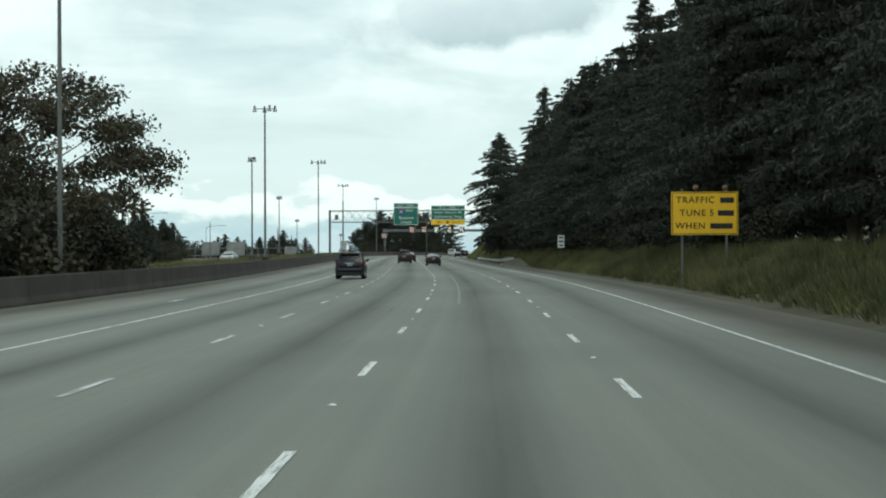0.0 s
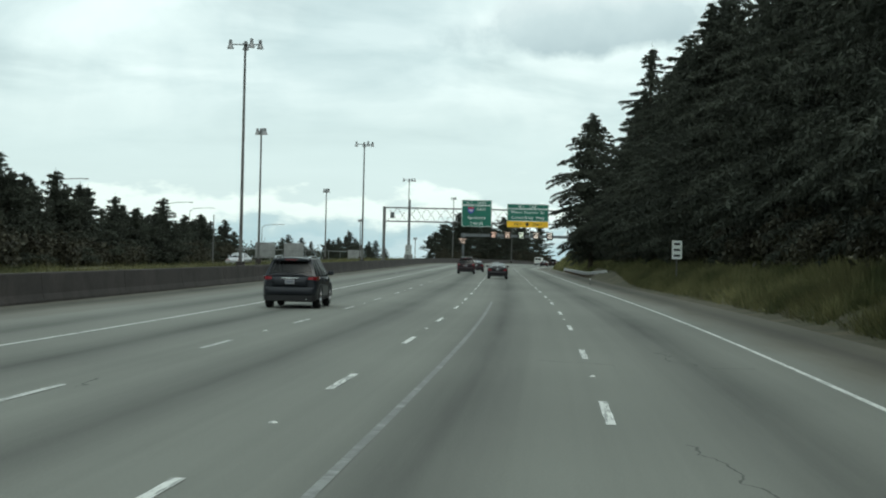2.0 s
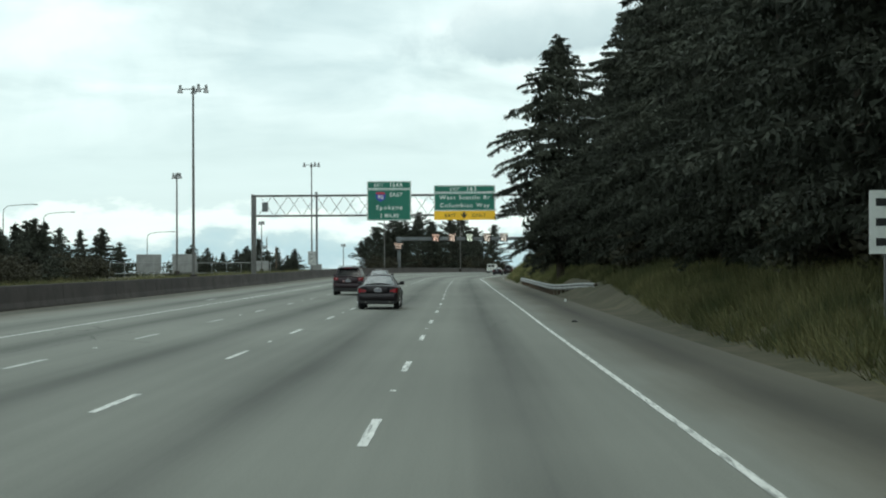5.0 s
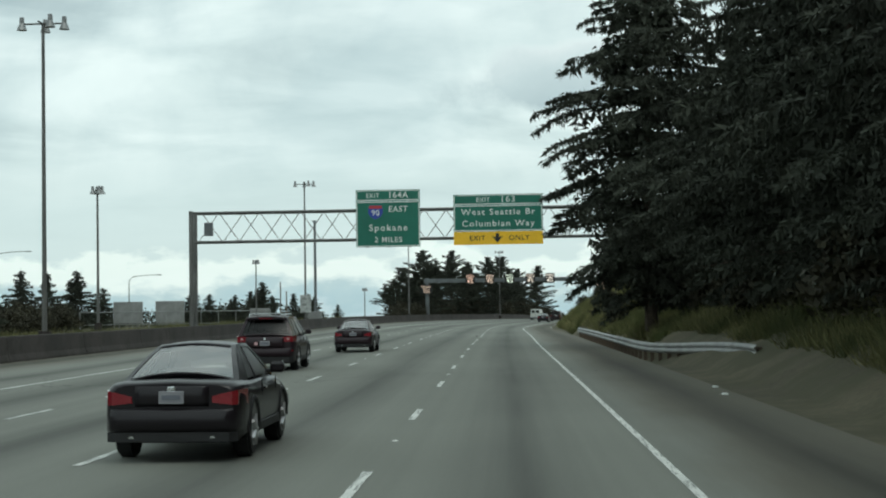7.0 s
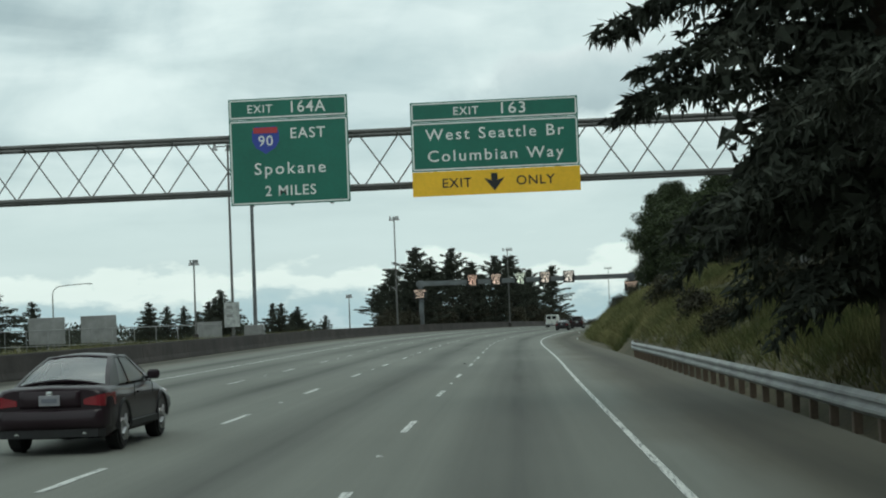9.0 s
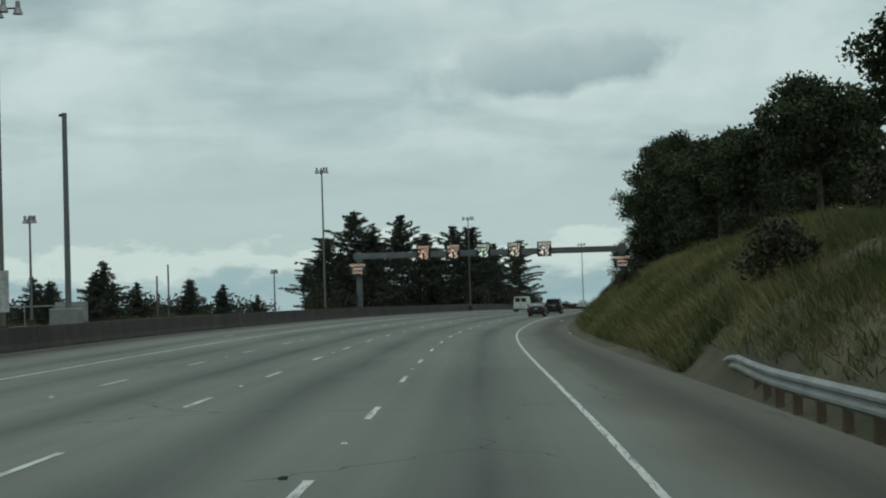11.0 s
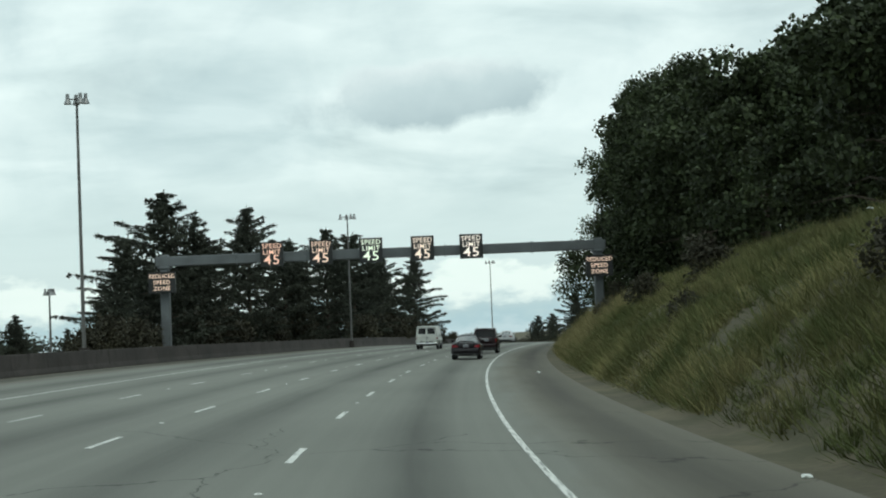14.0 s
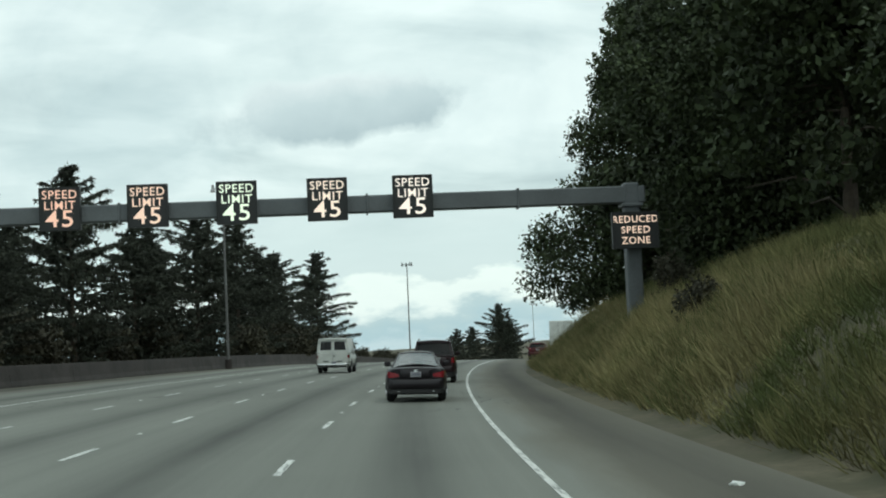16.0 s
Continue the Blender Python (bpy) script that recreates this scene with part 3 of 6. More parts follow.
def trunk_bm(h, r0, limbs, seed, spread, first=0.25):
    rng = random.Random(seed)
    bm = bmesh.new()
    p = Vector((0, 0, -0.4))
    for i in range(6):
        q = Vector((rng.uniform(-0.05, 0.05) * h * 0.1, rng.uniform(-0.05, 0.05) * h * 0.1, h * (i + 1) / 6))
        rod(bm, p, q, r0 * (1 - i / 6.3), r0 * (1 - (i + 1) / 6.3), 8, False)
        p = q
    for _ in range(limbs):
        z = h * rng.uniform(first, 0.9)
        a = rng.uniform(0, 6.28)
        L = spread * (1.05 - z / h) * rng.uniform(0.6, 1.0)
        mid = Vector((math.cos(a) * L * 0.5, math.sin(a) * L * 0.5, z + L * 0.12))
        rod(bm, (0, 0, z), mid, r0 * 0.22, r0 * 0.14, 5, False)
        rod(bm, mid, (math.cos(a) * L * 0.95, math.sin(a) * L * 0.95, z + L * 0.05), r0 * 0.14, r0 * 0.04, 5, False)
    return bm


def conifer(h, r, seed, label, **kw):
    t = thing("conifer_tree", pose(0, -500, 0), label, "tree", "conifers beside the motorway")
    part("trunk", trunk_bm(h * 0.96, 0.024 * h ** 0.9, 26, seed, r * 0.55, 0.08), BARK, t)
    c = new("crown", conifer_mesh("crown", h, r, seed, **kw))
    c.parent = t
    return t


def leaf_mesh(name, lobes, count, size, seed, mat, shell=0.55):
    """Leaf sprays spread through a set of lobes (centre, radii)."""
    rng = np.random.default_rng(seed)
    vol = np.array([l[1][0] * l[1][1] * l[1][2] for l in lobes]) ** 0.75
    which = rng.choice(len(lobes), count, p=vol / vol.sum())
    c = np.array([l[0] for l in lobes])[which]
    rad = np.array([l[1] for l in lobes])[which]
    d = rng.normal(size=(count, 3))
    d /= np.linalg.norm(d, axis=1)[:, None]
    rr = (shell + (1 - shell) * rng.random(count) ** 0.6) * (0.85 + 0.3 * rng.random(count))
    # twigs gather leaves into clumps
    clump = rng.normal(size=(count // 14 + 1, 3)) * 0.30
    p = c + d * rad * rr[:, None] + clump[np.arange(count) // 14] * 0.7
    a = rng.normal(size=(count, 3))
    a /= np.linalg.norm(a, axis=1)[:, None]
    b = np.cross(a, rng.normal(size=(count, 3)))
    b /= np.linalg.norm(b, axis=1)[:, None] + 1e-6
    s = size * (0.6 + 0.8 * rng.random(count))[:, None]
    v = np.stack([p - a * s * 0.5, p + b * s * 0.33, p + a * s * 0.5, p - b * s * 0.33], 1).reshape(-1, 3)
    k = np.arange(count) * 4
    tri = np.concatenate([np.stack([k, k + 1, k + 2], 1), np.stack([k, k + 2, k + 3], 1)])
    return array_mesh(name, v, tri, mat)


def lobes_for(h, r, seed, n=16, low=0.25, taper=0.0):
    rng = random.Random(seed)
    out = []
    for i in range(n):
        z = h * rng.uniform(low + 0.08, 0.93)
        u = (z / h - low) / (1 - low)
        reach = r * math.sqrt(max(0.05, 1 - (2 * u - 0.75) ** 2 * 0.55)) * (1 - taper * max(0.0, u - 0.15))
        a, d = rng.uniform(0, 6.28), reach * math.sqrt(rng.random()) * 0.85
        s = rng.uniform(0.26, 0.42) * r
        out.append(((math.cos(a) * d, math.sin(a) * d, z), (s, s, s * rng.uniform(0.55, 0.8))))
    out.append(((0, 0, h * 0.62), (r * 0.55, r * 0.55, h * 0.25)))
    return out


def broadleaf(h, r, seed, label, mat, count=9000, size=0.42, low=0.25, n=16, name="broadleaf_tree", shell=0.55, taper=0.0):
    t = thing(name, pose(0, -500, 0), label, "tree" if "tree" in name else "shrub")
    part("trunk", trunk_bm(h * 0.8, 0.022 * h + 0.08, 14, seed, r, low * 0.7), BARK, t)
    c = new("crown", leaf_mesh("crown", lobes_for(h, r, seed, n, low, taper), count, size, seed, mat, shell))
    c.parent = t
    return t


def plant(ob, x, y, turn=0.0, scale=1.0, sink=0.15, tall=1.0):
    """A copy of a tree, set on the ground."""
    z = ground_z(x - line_x(y), y) - sink
    return copy_thing_scaled(ob, pose(x, y, z, 0, 0, turn), scale, tall)


def copy_thing_scaled(ob, m, scale, tall):
    made = copy_thing(ob, m)
    made.scale = (scale, scale, scale * tall)
    return made


DARK_CONIFER = "tall dark green conifer with ragged drooping branches"
BELT = dict(tuft=0.24, lush=1.7, hang=0.65, per_metre=4.8, fan=0.33, heart=0.55)
BIG = [conifer(20, 7.0, 11, DARK_CONIFER, rise=0.08, droop=0.26, **BELT),
       conifer(20, 6.4, 12, DARK_CONIFER, rise=0.10, droop=0.30, ragged=0.45, **BELT),
       conifer(20, 7.4, 13, DARK_CONIFER, rise=0.06, droop=0.24, leaders=((1.6, 0.8, 0.5, 0.88, 3.0),), **BELT),
       conifer(20, 6.6, 14, DARK_CONIFER, rise=0.08, droop=0.24, ragged=0.5, profile=((0, 0.5), (0.12, 0.95), (0.3, 1.0), (0.6, 0.58), (0.8, 0.26), (0.9, 0.12), (1, 0.04)), **BELT)]
SPIRE = ((0, 0.6), (0.10, 0.94), (0.3, 0.88), (0.55, 0.56), (0.75, 0.30), (0.9, 0.11), (1, 0.02))
SLIM = dict(per_metre=6.0, tuft=0.30, hang=0.25, lush=1.2, ragged=0.5, profile=SPIRE, fan=0.24, heart=0.42)
SMALL = [conifer(9, 4.2, 21, "small dark conifer with a pointed top", rise=0.20, droop=0.16, **SLIM),
         conifer(9, 3.7, 22, "small dark conifer with a pointed top", rise=0.26, droop=0.18, **SLIM),
         conifer(9, 4.6, 23, "small spreading dark conifer", rise=0.22, droop=0.20, leaders=((1.1, 0.3, 0.5, 0.84, 1.5),), **SLIM)]
CEDAR = "dark cedar with upswept, widely spaced boughs"
CEDAR_FORM = ((0, 0.6), (0.12, 0.82), (0.35, 0.84), (0.55, 0.64), (0.75, 0.37), (0.88, 0.17), (0.95, 0.07), (1, 0.01))
AIRY = dict(base=0.03, per_metre=5.2, tuft=0.25, hang=0.2, lush=1.6, ragged=0.6, profile=CEDAR_FORM, fan=0.15, heart=0.52)
SPARSE = [conifer(13, 6.8, 31, CEDAR, rise=0.44, droop=0.20, leaders=((2.0, 0.6, 0.45, 0.84, 2.4), (-0.5, 0.2, 0.75, 0.97, 0.7)), **AIRY),
          conifer(13, 6.4, 32, CEDAR, rise=0.40, droop=0.22, leaders=((-0.8, 0.4, 0.65, 0.98, 1.0), (1.6, -0.8, 0.4, 0.78, 2.3)), **AIRY)]
NEAR = conifer(20, 5.5, 16, DARK_CONIFER, base=0.08, rise=0.12, droop=0.36, per_metre=8.5, ragged=0.32, tuft=0.27, hang=0.8, lush=1.6, heart=0.7,
               profile=((0, 0.40), (0.13, 0.78), (0.33, 1.0), (0.5, 1.0), (0.75, 0.56), (0.9, 0.24), (1, 0.04)))


def right_conifers():
    rng = random.Random(5)
    # the two whose tips stand out, then the dense belt behind the guard rail
    plant(NEAR, 2.85, 269.5, 40, 0.95, tall=1.0)
    plant(BIG[3], 7.9, 234, 120, 1.0, tall=1.09)
    plant(BIG[2], 11.8, 244, 200, 1.12)
    plant(BIG[0], 11.0, 226, 20, 1.08)
    y = 12.0
    while y < 262:
        for off, h in ((rng.uniform(11.5, 13.5), rng.uniform(17, 22)), (rng.uniform(17, 21), rng.uniform(19, 25))):
            yy = y + rng.uniform(-2.5, 2.5)
            if off < 16.5 and 70 < yy < 97:
                continue
            if off < 14 and (abs(yy - 234) < 5 or abs(yy - 269) < 6):
                continue
            if off < 14 and (yy < 150 or yy > 215):
                off += 1.5
            if off < 16 and 120 < yy < 178:
                off += 2.2
            s = h / 20
            plant(rng.choice(BIG), line_x(yy) + off, yy, rng.uniform(0, 360), s * rng.uniform(0.92, 1.05), tall=1.0)
        y += rng.uniform(6.0, 8.5)
    for off, yy, h in ((12.8, 243, 17), (13.2, 262, 19), (12.6, 226, 16), (14.2, 252, 15), (13.5, 220, 15), (13.0, 205, 13), (14.5, 281, 15), (16, 292, 17), (13.5, 304, 11), (17, 318, 14), (21, 300, 18), (22, 330, 16), (26, 345, 15)):
        plant(rng.choice(BIG), line_x(yy) + off, yy, rng.uniform(0, 360), h / 20)


def left_conifers():
    rng = random.Random(9)
    for i in range(40):
        y = 165 + 5.6 * i + rng.uniform(-3, 3)
        x = -38 - 0.13 * (y - 120) + rng.uniform(-5, 5)
        plant(rng.choice(SMALL), x, y, rng.uniform(0, 360), rng.uniform(0.75, 1.12))
    for x, y, h in ((-69, 556, 6.2), (-73, 548, 5.2), (-63, 570, 6.6), (-60.5, 585, 6.0), (-57, 600, 4.6), (-75, 520, 6.5), (-80, 540, 6.0), (-52, 470, 6.5), (-56, 480, 5.5),
                    (-49, 500, 5.0), (-66, 610, 5.5), (-46, 640, 5.0), (-54, 456, 4.6), (-49, 462, 4.3),
                    (-70, 378, 7), (-74, 390, 7.2), (-79, 402, 6.6)):
        plant(rng.choice(SMALL), x, y, rng.uniform(0, 360), h / 9 * 1.15)
    # the row behind the railing, over a hedge
    for i, (x, y, top) in enumerate(((-82, 435, 8.7), (-79.8, 441, 8.4), (-79.3, 455, 9.1), (-82, 480, 6.8), (-88, 430, 8.5), (-94, 438, 8.8), (-70.5, 514, 5.9))):
        g = ground_z(x - line_x(y), y) - 0.15
        plant(SMALL[i % 3], x, y, 71 * i, (top - g) / 9)
    # the cedars past the second gantry
    for i, (x, y, h, w) in enumerate(((-26.8, 492, 12.6, 1.15), (-31.5, 503, 10.0, 1.2), (-23.8, 524, 13.6, 0.95), (-29, 531, 11.5, 1.2), (-35, 520, 8.2, 1.3), (-26.5, 507, 9.5, 1.2),
                                      (-18.2, 556, 13.4, 1.05), (-23, 565, 13, 1.1), (-22, 544, 11, 1.2), (-16.3, 585, 14.8, 1.1), (-13, 600, 12.2, 1.15), (-8.7, 628, 14.4, 0.92), (-17, 612, 10.5, 1.3), (-14, 640, 10, 1.4), (-33, 545, 10, 1.2))):
        plant(SPARSE[i % 2], x, y, 47 * i, h / 13 * w, tall=1 / w)
    for x, y, h in ((33, 812, 17), (28, 830, 13), (38, 850, 15), (22, 800, 11), (44, 900, 14)):
        plant(SPARSE[0], x, y, x * 9, h / 13)


right_conifers()
left_conifers()
for ob in BIG + SMALL + SPARSE + [NEAR]:
    for o in (*ob.children_recursive, ob):
        bpy.data.objects.remove(o)


def padded_tree(h, r, seed):
    """An open tree whose leaves lie in flat pads on long limbs."""
    t = thing("broadleaf_tree", pose(0, -500, 0), "open-crowned olive-brown broadleaf tree behind the barrier", "tree")
    rng = random.Random(seed)
    lobes, bm = [], trunk_bm(h * 0.75, 0.3, 0, seed, r)
    for i in range(125):
        z = h * rng.uniform(0.30, 0.97)
        u = (z / h - 0.30) / 0.67
        reach = r * (0.80 + 0.20 * math.sin(u * 3.0)) * (1 - 0.55 * max(0, u - 0.45) ** 1.3 / 0.5)
        a = rng.uniform(0, 6.28)
        d = reach * rng.uniform(0.15, 1.0) ** 0.6
        s = rng.uniform(0.8, 1.6)
        c = (math.cos(a) * d, math.sin(a) * d, z)
        lobes.append((c, (s, s, s * rng.uniform(0.28, 0.45))))
        if i % 2 == 0:
            root = (0, 0, max(1.2, z - 0.55 * d - 0.5))
            rod(bm, root, c, 0.07, 0.02, 5, False)
    part("trunk", bm, BARK, t)
    c = new("crown", leaf_mesh("crown", lobes, 48000, 0.20, seed, OLIVE_LEAVES, 0.15))
    c.parent = t
    return t


def tall_tree(h, r, seed, label="very tall pointed dense broadleaf tree on the bank", profile=((0, 1.0), (1, 0.24))):
    """A tall tree with a crown of stacked leafy clumps, its lowest boughs spreading over the bank."""
    t = thing("broadleaf_tree", pose(0, -500, 0), label, "tree", "trees on the bank")
    us, rs = [p[0] for p in profile], [p[1] for p in profile]
    rng = random.Random(seed)
    lobes = []
    for i in range(130):
        u = rng.random() ** 1.25
        reach = r * float(np.interp(u, us, rs)) * rng.uniform(0.88, 1.04)
        a, s = rng.uniform(0, 6.28), rng.uniform(1.0, 1.8) * (1 - 0.2 * u)
        d = max(0.0, reach - s) * (rng.random() ** 0.35)
        lobes.append(((math.cos(a) * d, math.sin(a) * d, 1.2 + (h - 2.2) * u), (s, s, s * rng.uniform(0.55, 0.85))))
    for k in range(6):
        u = k / 6
        lobes.append(((0, 0, 2.5 + (h - 4) * u), (r * 0.6 * (1 - 0.7 * u), r * 0.6 * (1 - 0.7 * u), 2.4)))
    part("trunk", trunk_bm(h * 0.85, 0.55, 26, seed, r * 0.9, 0.06), BARK, t)
    c = new("crown", leaf_mesh("crown", lobes, 100000, 0.23, seed, LEAVES, 0.35))
    c.parent = t
    return t


def place_broadleaf():
    near = padded_tree(10.9, 9.9, 41)
    near.matrix_world = pose(-25.6, 96, 0.0)
    # bank-top trees over the cutting
    maple = tall_tree(20.5, 9.8, 42)
    maple.matrix_world = pose(13.3, 522, ground_z(13.3 - line_x(522), 522) - 1.2)
    dome = tall_tree(17.4, 7.8, 47, "large rounded dense broadleaf tree on the bank", ((0, 0.6), (0.25, 0.8), (0.5, 1.0), (0.78, 0.84), (0.93, 0.45), (1, 0.2)))
    dome.matrix_world = pose(11.3, 483, ground_z(11.3 - line_x(483), 483) - 1.2)
    rng = random.Random(3)
    kinds = [broadleaf(14, 5.6, 43, "dense dark green broadleaf tree on the bank", LEAVES, 15000, 0.40, 0.06, 22),
             broadleaf(12, 5.0, 44, "dense dark green broadleaf tree on the bank", LEAVES, 14000, 0.40, 0.06, 20)]
    for k in kinds:
        tagged(k, group="trees on the bank")
    spots = [(19, 372, 0.55), (21, 386, 0.6), (18.5, 399, 0.6), (20, 412, 0.62), (18, 425, 0.66), (18.5, 437, 0.7), (17.5, 449, 0.75), (18.5, 461, 0.85), (17, 473, 0.9), (18, 486, 1.0), (17, 498, 1.05), (16.5, 508, 1.1),
             (26, 380, 0.75), (27, 402, 0.75), (26, 424, 0.8), (26, 446, 0.9), (25, 468, 1.0), (26, 490, 1.1), (25, 510, 1.2), (22, 535, 1.0), (25, 528, 1.1), (24, 356, 0.5), (28, 350, 0.6),
             (14.5, 274, 0.42), (15.5, 284, 0.45), (17, 296, 0.45), (16.5, 308, 0.42), (18.5, 322, 0.5), (20, 338, 0.5)]
    for i, (off, y, size) in enumerate(spots):
        x = line_x(y) + off + rng.uniform(-0.8, 0.8)
        m = pose(x, y, ground_z(off, y) - 0.2, 0, 0, rng.uniform(0, 360))
        if i < 2:
            kinds[i].matrix_world = m
            kinds[i].scale = (size, size, size)
            continue
        copy_thing_scaled(kinds[i % 2], m, size * rng.uniform(0.92, 1.08), 1.0)
    # shrubs behind the barrier and along the foot of the conifers
    bush = broadleaf(3.4, 3.0, 45, "rounded dark shrub behind the barrier", DULL_LEAVES, 2600, 0.30, 0.02, 10, "shrub")
    red = broadleaf(4.4, 3.2, 46, "russet-leaved shrub behind the barrier", RUSSET_LEAVES, 2800, 0.30, 0.02, 10, "shrub")
    tagged(bush, group="roadside shrubs")
    tagged(red, group="roadside shrubs")
    bush.matrix_world = pose(-20.6, 84, 0.2)
    red.matrix_world = pose(-26.2, 88, 0.2)
    for x, y, s in ((-23.5, 80, 0.9), (-22.5, 92, 1.0), (-21.8, 104, 0.85), (-24.5, 112, 1.0), (-23, 72, 1.0), (-26, 120, 0.9), (-30, 100, 1.2), (-31, 115, 1.1), (-27.5, 128, 0.85), (-30, 140, 0.9), (-33, 150, 0.8)):
        plant(bush, x, y, x * 31, s)
    for x, y, s in ((-29, 82, 1.0), (-30, 92, 1.1), (-33, 106, 0.9)):
        plant(red, x, y, x * 17, s)
    for i in range(46):
        y = 160 + i * 5.6 + rng.uniform(-2, 2)
        plant(bush, -36 - 0.13 * (y - 120) + rng.uniform(-4, 4), y, y * 13, rng.uniform(0.75, 1.25), tall=0.85)
    for i in range(52):
        y = 175 + i * 4.6 + rng.uniform(-1.5, 1.5)
        plant(bush, -43 - 0.15 * (y - 120) + rng.uniform(-2, 2), y, y * 29, rng.uniform(1.1, 1.45))
    for i in range(16):
        x, y = -73.5 - 1.7 * i, 426 + rng.uniform(-3, 3)
        plant(bush, x, y, x * 19, (3.3 + rng.uniform(-0.3, 0.5) - ground_z(x - line_x(y), y)) / 3.4)
    for x, y, s in ((-27, 478, 0.7), (-25.5, 498, 0.9), (-24.5, 512, 1.0), (-22.5, 530, 1.0), (-20.5, 545, 1.0), (-18.5, 562, 1.0), (-15.5, 578, 1.0), (-12.5, 592, 1.1), (-9, 610, 1.1), (-5.5, 622, 0.9),
                    (-29, 470, 0.6), (-31, 488, 0.9), (-27, 520, 1.1), (-24, 540, 1.1), (-20, 572, 1.1)):
        plant(bush, x, y, x * 23, s * 1.0)
    for i in range(30):
        y = 625 + 6 * i
        plant(bush, line_x(y) - 19.5 - 3 * rng.random(), y, y * 11, rng.uniform(0.45, 0.75))
    for i in range(18):
        y = 95 + 10.5 * i
        plant(bush, line_x(y) + 12.0 + rng.uniform(-1, 1.5), y, y * 7, rng.uniform(0.5, 0.85))
    for off, y, s in ((10.5, 392, 0.35), (9.5, 415, 0.3), (11, 440, 0.4), (10, 462, 0.35), (11.5, 478, 0.45), (12, 428, 0.5), (9.2, 300, 0.35), (9.6, 315, 0.4), (10.5, 335, 0.5),
                      (11.5, 262, 0.6), (11.2, 268, 0.7), (11.8, 275, 0.75), (12.5, 281, 0.6), (11.6, 288, 0.55), (12.6, 296, 0.6), (13.2, 306, 0.5), (14.2, 317, 0.6), (15, 328, 0.6), (16, 345, 0.5), (13.5, 258, 0.8), (12.2, 246, 0.6), (11.9, 236, 0.6)):
        plant(bush, line_x(y) + off, y, y * 7, s)


place_broadleaf()


def distant_woods():
    """A far low line of trees under the sky, both sides."""
    rng = np.random.default_rng(8)
    lobes = []
    for i in range(120):
        y = 850 + 450 * rng.random()
        x = -130 - 500 * rng.random()
        s = 4 + 4 * rng.random()
        lobes.append(((x, y, -2 + s * 0.3), (s * 1.8, s * 1.2, s)))
    ob = new("distant_woods", leaf_mesh("distant_woods", lobes, 26000, 1.5, 8, NEEDLES, 0.3))
    return tagged(ob, "far dark line of woods under the sky", "woods", kind="stuff")


distant_woods()


def dry_grass(name, label, count, seed, zone, tall, mat, blades=5):
    """Tufts of tall dry grass; zone gives an offset and a y for two random numbers."""
    rng = np.random.default_rng(seed)
    root = np.empty((count, 4))
    k = 0
    while k < count:
        off, y = zone(rng.random(), rng.random())
        d = noise.noise(Vector((off * 0.35, y * 0.35, seed))) + 0.5 * noise.noise(Vector((off * 0.9, y * 0.9, seed + 5)))
        if rng.random() > 0.66 + d * 0.9:
            continue
        root[k] = (line_x(y) + off, y, ground_z(off, y) - 0.03, tall * (0.5 + 0.6 * rng.random()) * (0.85 + 0.7 * d))
        k += 1
    n = count * blades
    p = np.repeat(root, blades, 0)
    spot = rng.normal(size=(n, 2)) * 0.10
    h = p[:, 3] * (0.45 + 0.7 * rng.random(n))
    a, w = rng.random(n) * 6.28, 0.007 + 0.014 * rng.random(n)
    foot = np.stack([p[:, 0] + spot[:, 0], p[:, 1] + spot[:, 1], p[:, 2]], 1)
    wide = np.stack([np.cos(a) * w, np.sin(a) * w, 0 * a], 1)
    lean = np.stack([spot[:, 0] * 2.2 + 0.22 * h * rng.normal(size=n), spot[:, 1] * 2.2 + 0.22 * h * rng.normal(size=n), h], 1)
    co = np.stack([foot - wide, foot + wide, foot + lean], 1).reshape(-1, 3)
    ob = new(name, array_mesh(name, co, np.arange(n * 3).reshape(-1, 3), mat))
    return tagged(ob, label, "grass", kind="stuff")


dry_grass("bank_grass", "tall dry yellow grass on the cutting slope", 46000, 1, lambda a, b: (7.5 + 9.0 * a ** 1.2, 335 + 200 * b), 0.58, GRASS, 8)
dry_grass("straw_grass", "pale straw-coloured grass at the end of the cutting", 9000, 6, lambda a, b: (7.4 + 4.0 * a, 445 + 90 * b), 0.8, STRAW, 6)
dry_grass("verge_grass", "dry yellow grass on the verge under the conifers", 36000, 2, lambda a, b: (7.5 + 5.0 * a + 1.6 * step01(180 + 50 * a, 240, 30 + 240 * b ** 1.2), 30 + 240 * b ** 1.2), 0.75, DULL_GRASS, 6)
dry_grass("slope_grass", "dry olive grass on the slope behind the guard rail", 26000, 4, lambda a, b: (8.2 + 11 * a, 262 + 90 * b), 0.65, GRASS)
dry_grass("median_grass", "dry pale grass behind the barrier", 20000, 3, lambda a, b: (-18.4 - 12 * a, 60 + 420 * b), 0.6, DULL_GRASS)


